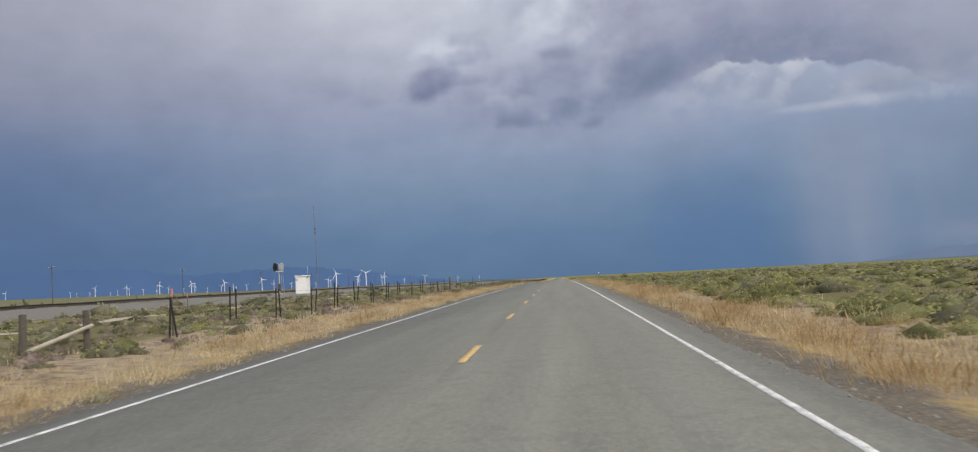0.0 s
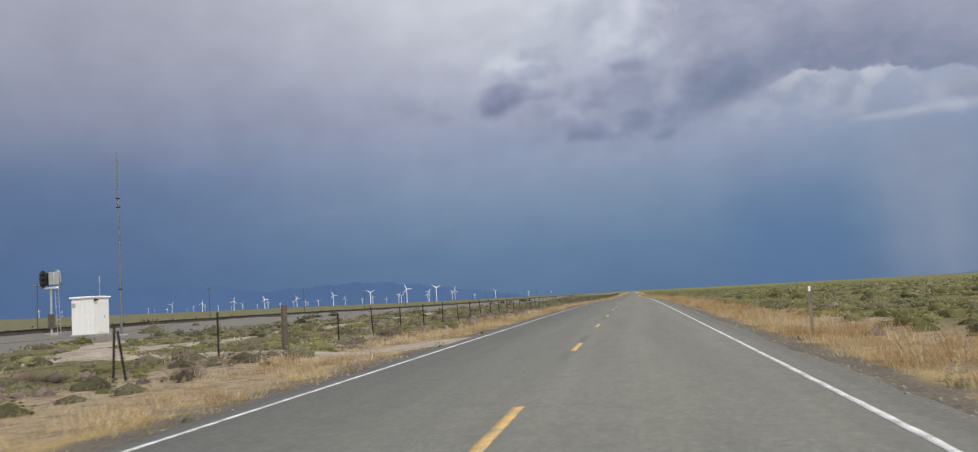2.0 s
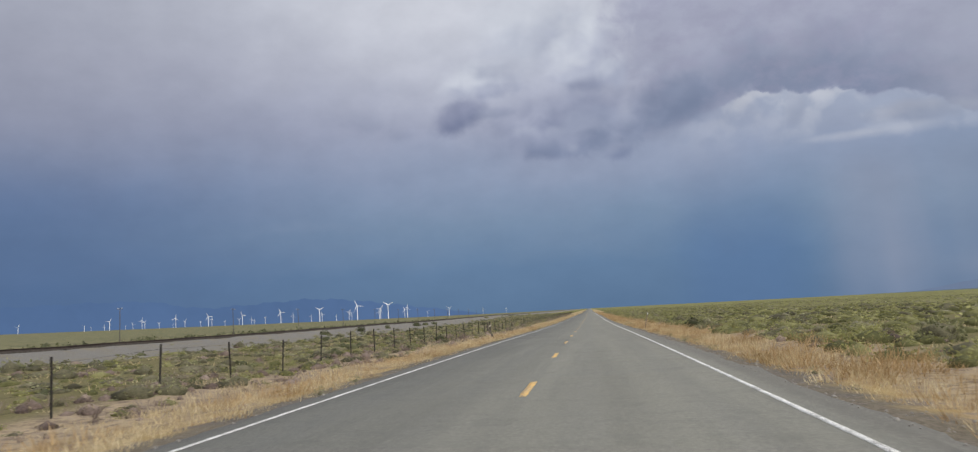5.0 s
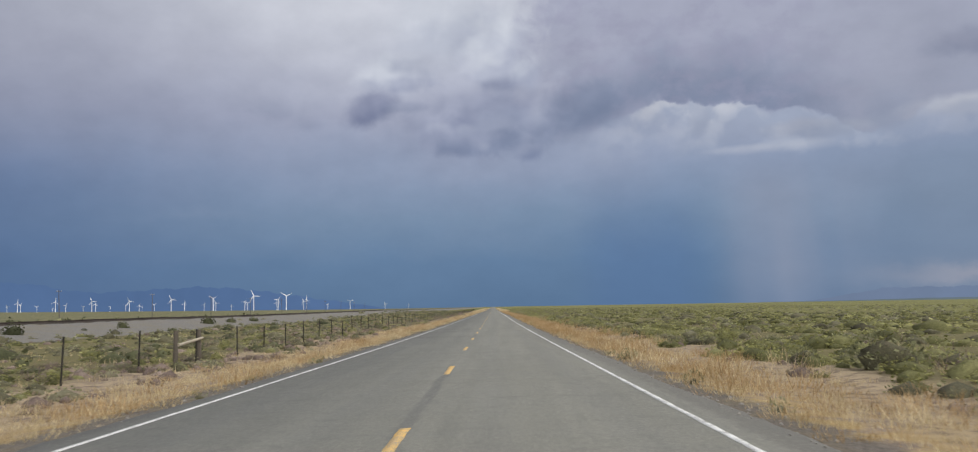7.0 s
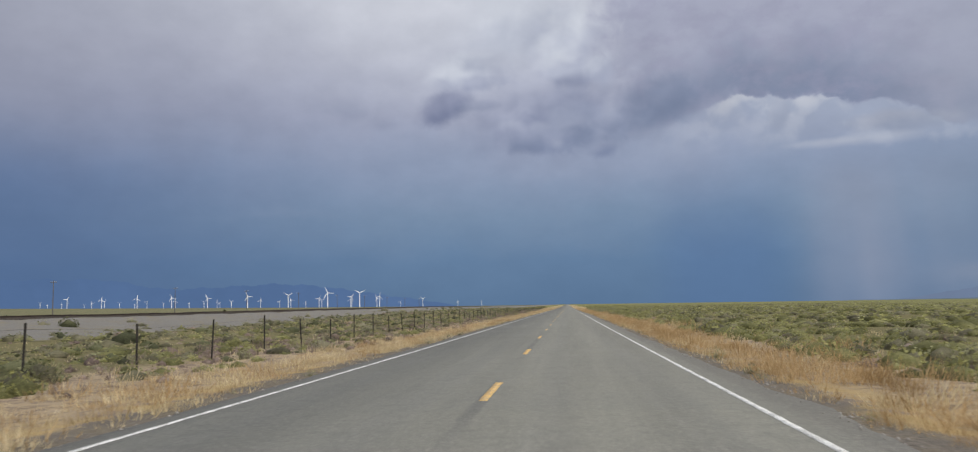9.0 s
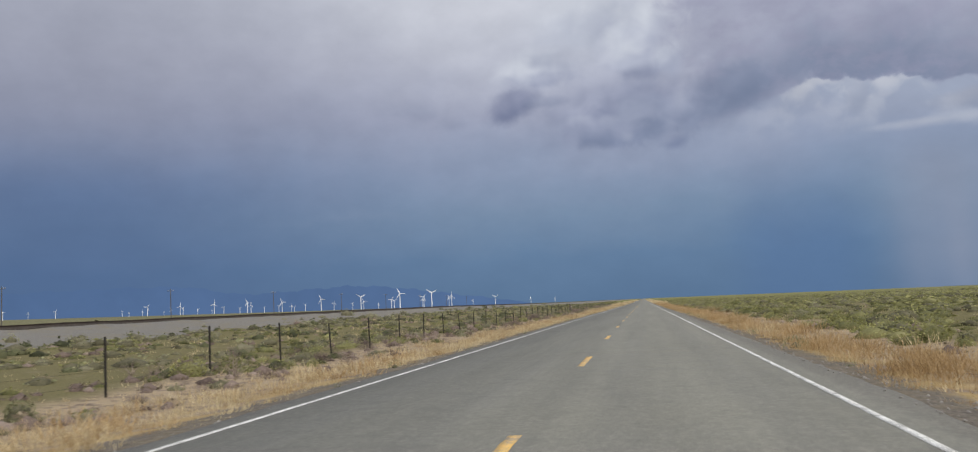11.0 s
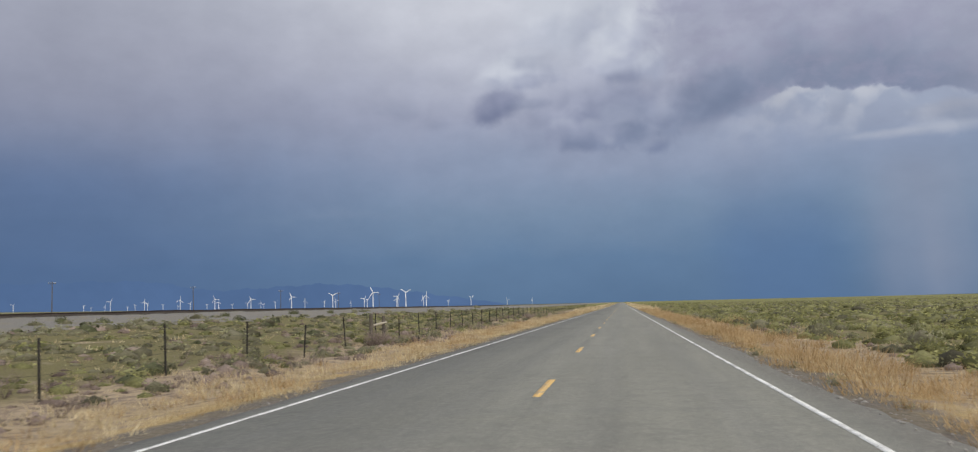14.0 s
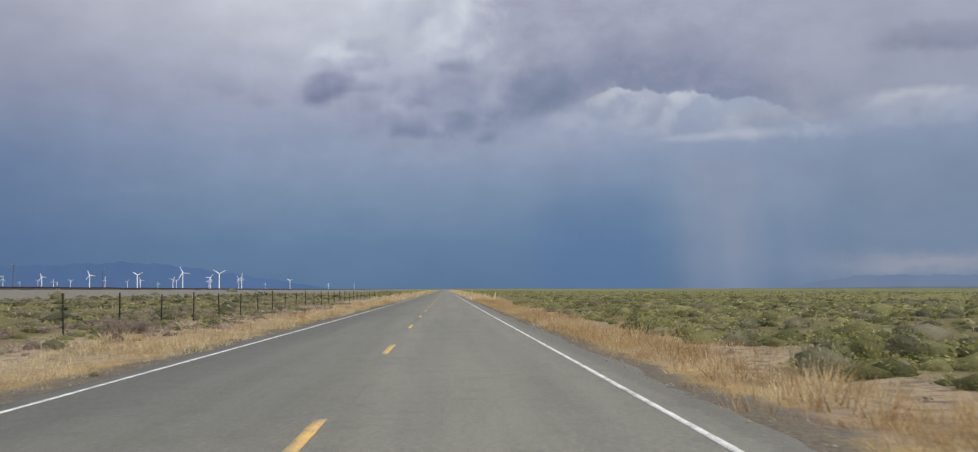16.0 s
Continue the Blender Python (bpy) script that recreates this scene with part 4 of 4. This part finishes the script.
    part("reflector", box(shape(), -0.035, 0.035, -0.012, -0.005, 1.1, 1.22, 0.004), REFLECTOR, d, "small white reflector plate")


delineator(72.5, 5.55, (0, 1.0), 4)
delineator(219.3, 5.16, (0, 14), -6)


def marker(x, y, height):
    m = thing("pipeline_marker", pose(x, y, float(ground_z(x, y))), "slim utility marker post with a faded red cap", "marker post", "red utility markers")
    part("stake", rod(shape(), (0, 0, -0.3), (0, 0, height - 0.28), 0.028, 0.028, 8), WEATHERED, m)
    part("cap", rod(shape(), (0, 0, height - 0.28), (0, 0, height), 0.034, 0.03, 10), RED_PAINT, m, "faded red cap")


marker(-10.9, 10.7, 1.5)
marker(-20.0, 32.4, 1.3)


# ---- brush and grass ----
def cards(points, out, length, width, seed):
    """Pointed leaf clumps: two triangles each, at points, leaning along out."""
    r = np.random.default_rng(seed)
    n = len(points)
    d = out + r.normal(0, 0.55, (n, 3))
    d /= np.linalg.norm(d, axis=1)[:, None]
    s = np.cross(d, r.normal(0, 1, (n, 3)))
    s /= np.linalg.norm(s, axis=1)[:, None] + 1e-9
    l, w = length * r.uniform(0.6, 1.4, (n, 1)), width * r.uniform(0.6, 1.4, (n, 1))
    v = np.stack([points - d * l * 0.5, points + s * w + d * l * 0.1, points + d * l * 0.6, points - s * w], 1).reshape(-1, 3)
    i = 4 * np.arange(n)
    return v, np.concatenate([np.c_[i, i + 1, i + 2], np.c_[i, i + 2, i + 3]])


def dome(r, tall, around=9, rings=3):
    """A lumpy low mound of twigs and leaves, closed at the top."""
    ph = r.uniform(0, 6.28, 6)

    def lump(a, k):
        return 1 + 0.18 * math.sin(2 * a + ph[0]) + 0.14 * math.sin(3 * a + ph[1] + k) + 0.1 * math.sin(5 * a + ph[2] - 2 * k) + r.normal(0, 0.09)
    v = []
    for k in range(rings):
        up = k / rings
        rad = 0.46 * math.sqrt(1 - up ** 2.2) * (0.86 if k == 0 else 1.0)
        for q in range(around):
            a = 6.283 * (q + 0.5 * (k % 2)) / around
            v.append((rad * lump(a, k) * math.cos(a), rad * lump(a, k) * math.sin(a), tall * 0.72 * up * (1 + r.normal(0, 0.16)) - (0.03 if k == 0 else 0)))
    v.append((r.normal(0, 0.06), r.normal(0, 0.06), tall * 0.74))
    f = []
    for k in range(rings - 1):
        for q in range(around):
            b, c = k * around + q, k * around + (q + 1) % around
            f += [(b, c, b + around), (c, c + around, b + around)]
    t = (rings - 1) * around
    f += [(t + q, t + (q + 1) % around, rings * around) for q in range(around)]
    return np.array(v), np.array(f)


def bush_shape(n, size, seed, tall=0.75, around=9, rings=3, slim=0.26, core=0.78):
    """A rounded, uneven shrub of about one metre across: a mound with twig tips standing out of it."""
    r = np.random.default_rng(seed)
    v, f = dome(r, tall, around, rings)
    tri = v[f[r.integers(0, len(f), n)]]
    w = r.dirichlet((1, 1, 1), n)
    p = (tri * w[:, :, None]).sum(1)
    out = p / np.array([0.46, 0.46, tall * 0.72]) + np.array([0, 0, 0.5])
    out /= np.linalg.norm(out, axis=1)[:, None]
    p = p + out * size * 0.25
    p[:, 2] = np.maximum(p[:, 2], 0.02)
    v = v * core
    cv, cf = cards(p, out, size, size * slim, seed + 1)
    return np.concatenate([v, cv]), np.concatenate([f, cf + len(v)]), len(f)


def twig_shape(seed, n=7, tall=0.7):
    """Bare twigs: a few stems from the foot, finer ones out of them, round in outline."""
    r = np.random.default_rng(seed)
    v, f = [], []
    for k in range(n):
        a, lean = r.uniform(0, 6.28), math.sqrt(r.uniform(0.01, 0.3))
        top = np.array([math.cos(a) * lean, math.sin(a) * lean, tall * r.uniform(0.45, 1.0) * (1 - 1.3 * lean * lean)])
        fine = k >= 7
        start = top * r.uniform(0.15, 0.65) + r.normal(0, 0.09, 3) * (1, 1, 0.5) if fine else np.zeros(3)
        start[2] = max(start[2], 0.0)
        wide = 0.007 if fine else 0.014
        side = np.array([-math.sin(a), math.cos(a), 0]) * wide
        other = np.array([math.cos(a), math.sin(a), 0.3]) * wide
        b = len(v)
        v += [start + side, start - side, start + other, top]
        f += [(b, b + 1, b + 3), (b + 1, b + 2, b + 3), (b + 2, b, b + 3)]
    return np.array(v), np.array(f)


def spread(shapes, x, y, scale, turn, sink=0.02, squash=None):
    """Joins copies of the shapes at the places given into one array."""
    vs, fs, n, slot = [], [], 0, []
    z = ground_z(x, y) - sink
    pick = rng.integers(0, len(shapes), len(x))
    squash = np.ones(len(x)) if squash is None else squash
    for k, one in enumerate(shapes):
        v, f = one[:2]
        m = np.flatnonzero(pick == k)
        if not len(m):
            continue
        c, s = np.cos(turn[m])[:, None], np.sin(turn[m])[:, None]
        q = np.empty((len(m), len(v), 3))
        q[:, :, 0] = (c * v[:, 0] - s * v[:, 1]) * scale[m][:, None] + x[m][:, None]
        q[:, :, 1] = (s * v[:, 0] + c * v[:, 1]) * scale[m][:, None] + y[m][:, None]
        q[:, :, 2] = v[:, 2] * (scale * squash)[m][:, None] + z[m][:, None]
        vs.append(q.reshape(-1, 3))
        fs.append((f[None] + (n + len(v) * np.arange(len(m)))[:, None, None]).reshape(-1, 3))
        n += len(m) * len(v)
        if len(one) > 2:
            slot.append(np.tile(np.arange(len(f)) < one[2], len(m)))
    if slot:
        return np.concatenate(vs), np.concatenate(fs), np.concatenate(slot)
    return np.concatenate(vs), np.concatenate(fs)


def patchy(x, y, size, seed):
    """A smooth value in 0 to 1 over the plan, for patches of growth."""
    r = np.random.default_rng(seed)
    v = np.zeros(len(x))
    for k in range(7):
        a = r.uniform(0, 6.28)
        w = r.uniform(0.6, 1.7) / size
        v += np.sin((x * math.cos(a) + y * math.sin(a)) * w * 6.28 + r.uniform(0, 6.28))
    return 0.5 + v / 7


def on_track(x, y):
    middle = np.interp(x, [-29, -23, -18, -13, -8, -4], [99, 86, 79.5, 78, 78, 78.6])
    drive = (np.abs(y - middle) < np.where(x > -8, 2.6, 1.2)) & (x > -29) & (x < -4)
    two = (np.abs(x + 20.3) < 0.6) & (y < 150)
    cabin = (np.abs(x + 35) < 2.5) & (np.abs(y - 104) < 3)
    return drive | two | cabin


def stuff(name, v, f, mat, label, category, inner=None, slots=None, smooth=False):
    tagged(new(name, mesh_of(name, v, f, mat, smooth, inner, slots)), label, category, kind="stuff")


def scatter(x0, x1, y0, y1, per_m2, size, seed, level, keep=0.5):
    """Places for plants: more of them where the patch value is over the level."""
    n = int((x1 - x0) * (y1 - y0) * per_m2)
    x, y = rng.uniform(x0, x1, n), rng.uniform(y0, y1, n)
    ok = (patchy(x, y, size, seed) > level) | (rng.uniform(0, 1, n) < keep * 0.15)
    ok &= ~on_track(x, y)
    return x[ok], y[ok]


def sized(n, mean, sd):
    return np.clip(rng.lognormal(math.log(mean), sd, n), mean * 0.4, mean * 2.3)


def build_brush():
    near = [bush_shape(50, 0.095, 10 + k, 0.75, 7, 2, 0.36) for k in range(12)]
    middle = [bush_shape(14, 0.145, 40 + k, 0.75, 5, 2, 0.42) for k in range(12)]
    far = [bush_shape(5, 0.24, 60 + k, 0.75, 6, 1, 0.36) for k in range(8)]
    bare = [twig_shape(80 + k, 29, 0.75) for k in range(6)]
    # shrubs one by one along the stretch that is passed most closely
    templates = {}
    for kind, mat in (("rabbitbrush", RABBIT), ("sagebrush", SAGE), ("greasewood", GREASE), ("dead_bush", DEAD)):
        templates[kind] = []
        for k in range(4):
            tv, tf = twig_shape(160 + k)
            stems = mesh_of("woody_base", tv, tf, STEM)
            if kind == "dead_bush":
                v, f = twig_shape(140 + k, 260, 0.8)
                templates[kind].append((mesh_of("bare_crown", v, f, mat), stems))
                continue
            # mound faces get the darkened tones, painted shade behind the leaf tips
            v, f, core = bush_shape(270, 0.085, 100 + k, 0.78, 9, 3, 0.28)
            templates[kind].append((mesh_of("foliage", v, f, mat, False, RABBIT_SHADE if kind == "rabbitbrush" else GREASE if kind == "greasewood" else SAGE_SHADE, np.arange(len(f)) < core), stems))
    words = {"rabbitbrush": "rounded olive-green rabbitbrush shrub on pale soil", "sagebrush": "grey-green sagebrush shrub on dry soil", "dead_bush": "dark leafless twiggy bush by the fence", "greasewood": "dark green rounded greasewood bush on bare ground"}
    taken = []

    def single(kind, x, y, s, turn):
        foliage, stems = templates[kind][rng.integers(0, 4)]
        b = thing(kind, pose(x, y, float(ground_z(x, y)) - 0.02, 0, 0, turn), words[kind], "shrub", kind + " shrubs")
        b.scale = (s, s, s * rng.uniform(0.8, 1.1) * (0.68 if kind == "dead_bush" else 1.0))
        part("foliage" if kind != "dead_bush" else "bare_crown", foliage, None, b)
        part("woody_base", stems, None, b)
        taken.append((x, y, s))

    # large shrubs that stand out
    for kind, x, y, s in (("greasewood", 9.0, 220.9, 1.45), ("sagebrush", 9.9, 220.2, 1.4), ("sagebrush", 9.9, 240.5, 1.6), ("sagebrush", 8.2, 543.0, 1.25),
                          ("rabbitbrush", 9.3, 543.8, 1.2), ("sagebrush", 10.6, 544.8, 1.2), ("dead_bush", -9.8, 444.5, 2.0), ("dead_bush", -9.6, 430.0, 1.5), ("dead_bush", -9.5, 496.8, 1.7),
                          ("dead_bush", -9.0, 555.0, 1.7), ("dead_bush", -9.2, 557.5, 1.6), ("sagebrush", 9.5, 484.6, 1.3), ("dead_bush", -9.2, 223.6, 1.7), ("dead_bush", -9.3, 146.0, 1.5), ("dead_bush", -9.0, 86.6, 1.5), ("dead_bush", -8.6, 90.2, 1.1)):
        single(kind, x, y, s, rng.uniform(0, 360))
    count = 0
    while count < 285:
        right = rng.uniform() < 0.55
        x = rng.uniform(8.0, 11.5) if right else rng.uniform(-13.5, -8.4)
        y = rng.uniform(5, 600)
        if on_track(np.array([x]), np.array([y]))[0] or any((x - a) ** 2 + (y - b) ** 2 < 0.5 for a, b, _ in taken):
            continue
        kind = ("rabbitbrush" if rng.uniform() < 0.6 else "sagebrush") if right else ("dead_bush" if rng.uniform() < 0.33 else "rabbitbrush" if rng.uniform() < 0.55 else "sagebrush")
        single(kind, x, y, float(sized(1, 0.72 if right else 0.6, 0.3)[0]), rng.uniform(0, 360))
        count += 1

    def field(name, mat, label, lots, inner=None):
        vs, fs, ss, n = [], [], [], 0
        for shapes, (x, y), mean, flat in lots:
            got = spread(shapes, x, y, sized(len(x), mean, 0.32), rng.uniform(0, 6.28, len(x)), 0.03, rng.uniform(0.8, 1.15, len(x)) * flat)
            vs.append(got[0])
            fs.append(got[1] + n)
            ss.append(got[2] if inner else [])
            n += len(got[0])
        stuff(name, np.concatenate(vs), np.concatenate(fs), mat, label, "shrubs", inner, np.concatenate(ss), inner is not None)

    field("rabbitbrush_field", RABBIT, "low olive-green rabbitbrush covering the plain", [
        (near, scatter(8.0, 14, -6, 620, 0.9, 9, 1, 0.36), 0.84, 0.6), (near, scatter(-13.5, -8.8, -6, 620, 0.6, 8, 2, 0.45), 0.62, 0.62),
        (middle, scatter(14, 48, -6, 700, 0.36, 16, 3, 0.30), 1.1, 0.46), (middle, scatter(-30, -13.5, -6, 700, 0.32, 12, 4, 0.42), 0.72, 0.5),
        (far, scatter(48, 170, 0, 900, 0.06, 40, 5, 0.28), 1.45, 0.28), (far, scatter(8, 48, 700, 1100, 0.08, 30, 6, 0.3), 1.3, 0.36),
        (far, scatter(-28, -8, 700, 1000, 0.08, 30, 7, 0.3), 1.1, 0.45), (far, scatter(170, 600, 100, 1500, 0.009, 90, 8, 0.3), 2.4, 0.13)], RABBIT_SHADE)
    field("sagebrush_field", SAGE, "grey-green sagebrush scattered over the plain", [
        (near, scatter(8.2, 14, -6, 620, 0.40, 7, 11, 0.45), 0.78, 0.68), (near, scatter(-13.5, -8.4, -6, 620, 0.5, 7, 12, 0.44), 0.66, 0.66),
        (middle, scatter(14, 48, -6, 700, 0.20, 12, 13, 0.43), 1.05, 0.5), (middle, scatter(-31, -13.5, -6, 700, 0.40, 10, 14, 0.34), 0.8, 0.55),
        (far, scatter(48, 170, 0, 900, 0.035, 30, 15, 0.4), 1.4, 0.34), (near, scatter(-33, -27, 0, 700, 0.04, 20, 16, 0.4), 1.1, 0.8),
        (near, scatter(-38, -32, 0, 700, 0.010, 20, 18, 0.4), 1.0, 0.85), (far, scatter(-140, -52, 0, 800, 0.025, 30, 17, 0.4), 1.5, 0.6)], SAGE_SHADE)
    field("dead_brush", DEAD, "dark leafless brush among the sage", [
        (bare, scatter(-14, -8.2, -6, 620, 0.65, 6, 21, 0.42), 0.75, 0.72), (bare, scatter(8, 17, -6, 620, 0.08, 6, 22, 0.5), 0.7, 0.85)])
    field("far_greasewood", GREASE, "dark rounded greasewood bushes scattered along the railway", [(middle, scatter(-31, -13.0, -6, 700, 0.055, 14, 27, 0.42), 0.95, 0.7), (near, scatter(-13, -9.5, -6, 620, 0.04, 9, 28, 0.45), 0.8, 0.7), (far, scatter(-150, -52, 0, 900, 0.014, 40, 23, 0.45), 1.9, 0.75)], GREASE)
    field("dry_weeds", WEED, "low tan and grey dried weeds along the fence", [(middle, scatter(-12.5, -7.6, -6, 620, 1.1, 5, 24, 0.38), 0.42, 0.8), (middle, scatter(7.4, 11, -6, 620, 0.35, 5, 25, 0.45), 0.4, 0.8),
                                                                                     (middle, scatter(-30, -12.5, -6, 620, 0.14, 9, 26, 0.4), 0.6, 0.6)], DEAD)
    # dark bushes along the foot of the embankment
    for x, y, size in ((-34, 533.0, 0.95), (-34, 549.3, 1.25), (-33.5, 529.4, 0.6), (-34, 561.3, 0.95), (-34, 574.9, 1.15), (-34, 266.0, 1.6), (-34, 284.2, 1.7), (-34.5, 304.3, 1.3),
                       (-34, 327.5, 1.8), (-34, 337.0, 1.6), (-34, 348.0, 1.4), (-34, 295.3, 0.7), (-35, 511.2, 0.9), (-32.5, 512.0, 0.9), (-29.5, 526.0, 1.0), (-34, 149.8, 1.3), (-34, 144.9, 1.0), (-33.5, 141.3, 1.15), (-33, 138.5, 1.0)):
        single("greasewood", x, y, size, 57.0 * y % 360)


build_brush()


def tuft(n, height, spreadr, seed, width=0.012, lift=0.0):
    """A rounded clump of fine blades, lower and leaning outwards at its rim."""
    r = np.random.default_rng(seed)
    a = r.uniform(0, 6.28, n)
    rim = np.sqrt(r.uniform(0, 1, n))
    foot = np.c_[np.cos(a) * rim * spreadr, np.sin(a) * rim * spreadr, np.zeros(n)]
    lean = r.normal(0, 0.3, (n, 2)) + foot[:, :2] / spreadr * 0.5
    h = height * r.uniform(0.6, 1.1, n) * (1 - 0.6 * rim ** 2)
    tip = foot + np.c_[lean * h[:, None], h]
    foot = foot + (tip - foot) * r.uniform(0, lift, (n, 1)) if lift else foot
    b = r.uniform(0, 6.28, n)
    s = np.c_[np.cos(b), np.sin(b), np.zeros(n)] * width * r.uniform(0.6, 1.5, (n, 1))
    v = np.stack([foot - s, foot + s, tip], 1).reshape(-1, 3)
    return v, np.arange(3 * n).reshape(n, 3)


def verge(y):
    """How far the grass keeps from the asphalt on the east side."""
    return along(y, (-20, 0.5), (130, 0.5), (200, 0.35), (260, 0.1), (320, 0.2), (420, 0.4), (480, 0.2), (540, 0.25))


def build_grass():
    short = [tuft(15, 0.14, 0.2, 200 + k, 0.0055, 0.2) for k in range(8)]
    thin = [tuft(10, 0.15, 0.2, 280 + k, 0.009) for k in range(6)]
    clump = [tuft(80, 0.25, 0.28, 220 + k, 0.0034, 0.6) for k in range(12)]
    wisp = [tuft(52, 0.23, 0.26, 340 + k, 0.0036, 0.55) for k in range(12)]

    def rusty(y):
        return along(y, (-20, 0.75), (190, 0.55), (225, 0.4), (250, 0.55), (272, 1.0), (345, 1.0), (420, 0.85), (470, 0.95), (560, 0.8))

    def bare(y):
        """Towards the end of the drive the ground behind the verge is bare."""
        return along(y, (360, 1.0), (400, 0.45), (640, 0.4))

    def lot(shapes, x0, x1, y0, y1, per, seed, level, mean, patch=2.4, mix=None):
        x, y = scatter(x0, x1, y0, y1, per, patch, seed, level, 1.6)
        if mix is not None:
            ok = rng.uniform(0, 1, len(x)) < mix(y)
            x, y = x[ok], y[ok]
        if x0 > 0:
            x = x + verge(y) * np.clip((8.0 - x) / 3.5, 0, 1)
        return shapes, x, y, mean

    def sheet(name, mat, label, lots, inner=None):
        vs, fs, ss, n = [], [], [], 0
        for shapes, x, y, mean in lots:
            got = spread(shapes, x, y, sized(len(x), mean, 0.42), rng.uniform(0, 6.28, len(x)), 0.02)
            vs.append(got[0])
            fs.append(got[1] + n)
            ss.append(got[2] if inner else [])
            n += len(got[0])
        stuff(name, np.concatenate(vs), np.concatenate(fs), mat, label, "grass", inner, np.concatenate(ss))

    sheet("straw_grass", STRAW, "dry straw-coloured grass along the road's edge", [
        lot(short, -7.8, -4.4, -8, 640, 5.0, 31, 0.40, 0.9), lot(short, 4.5, 8.0, -8, 640, 5.0, 32, 0.42, 0.9, 2.4, lambda y: 1.3 - rusty(y)),
        lot(short, -10.8, -7.6, -8, 640, 2.8, 33, 0.42, 0.85), lot(short, 7.8, 11, -8, 640, 1.8, 34, 0.5, 0.9),
        lot(thin, -26, -10.5, -8, 640, 0.8, 35, 0.42, 0.95), lot(thin, 9, 20, -8, 640, 0.6, 43, 0.5, 0.95)])
    sheet("straw_grass_clumps", STRAW, "rounded clumps of dry straw-coloured grass", [
        lot(wisp, -8.6, -4.5, -8, 640, 2.0, 44, 0.46, 1.0, 5.0), lot(wisp, 4.6, 6.6, -8, 640, 2.6, 45, 0.46, 1.1, 5.0, lambda y: 1.25 - rusty(y)), lot(wisp, 6.6, 9.0, -8, 640, 0.6, 47, 0.48, 1.15, 5.0, bare)])
    sheet("rust_grass", RUST, "rounded clumps of tall rust-coloured dry grass on the verge", [
        lot(short, 4.5, 8.0, -8, 640, 3.0, 48, 0.42, 0.95, 2.4, rusty), lot(clump, 4.6, 6.9, -8, 640, 3.6, 36, 0.46, 1.12, 6.0, rusty), lot(clump, 6.7, 8.8, -8, 640, 1.1, 46, 0.52, 1.2, 5.0, bare), lot(wisp, -8.2, -4.6, -8, 640, 1.7, 37, 0.5, 1.05, 7.0)])
    far = [tuft(10, 0.5, 0.4, 240 + k, 0.05) for k in range(4)]
    sheet("far_verge_grass", STRAW, "dry grass on the far verges", [lot(far, 4.7, 8.5, 640, 1300, 1.2, 38, 0.3, 1.2), lot(far, -8.5, -4.4, 640, 1300, 1.2, 39, 0.3, 1.1)])
    weeds = [bush_shape(70, 0.2, 260 + k, 0.8, 5, 2, 0.08, 0.5) for k in range(6)]
    x1, y1 = scatter(4.5, 5.0, -6, 620, 0.8, 4, 41, 0.42)
    x2, y2 = scatter(-4.8, -4.3, -6, 620, 0.6, 4, 42, 0.46)
    x, y = np.r_[x1 + verge(y1), x2], np.r_[y1, y2]
    v, f, sl = spread(weeds, x, y, sized(len(x), 0.26, 0.35), rng.uniform(0, 6.28, len(x)))
    stuff("roadside_weeds", v, f, SAGE, "small grey-green weeds at the asphalt's edge", "weeds", SAGE_SHADE, sl)


build_grass()


def build_chippings():
    o = np.array([(1, 0, 0), (0, 1, 0), (-1, 0, 0), (0, -1, 0), (0, 0, 0.8), (0, 0, -0.6)], float)
    f = np.array([(0, 1, 4), (1, 2, 4), (2, 3, 4), (3, 0, 4), (1, 0, 5), (2, 1, 5), (3, 2, 5), (0, 3, 5)])
    shapes = [(o * np.random.default_rng(300 + k).uniform(0.6, 1.3, (6, 1)), f) for k in range(6)]
    n = 10000
    x = np.where(rng.uniform(0, 1, n) < 0.7, 4.2 + np.abs(rng.normal(0, 0.45, n)), -3.98 - np.abs(rng.normal(0, 0.28, n)))
    y = rng.uniform(-10, 560, n)
    s = np.clip(rng.lognormal(math.log(0.02), 0.4, n), 0.008, 0.06)
    vs, fs = spread(shapes, x, y, s, rng.uniform(0, 6.28, n), 0.0)
    vs[:, 2] += np.where((vs[:, 0] < 4.3) & (vs[:, 0] > -4.06), 0.075, 0.0)
    stuff("roadside_chippings", vs, fs, STONE, "loose grey stone chippings on the shoulder", "gravel")


build_chippings()
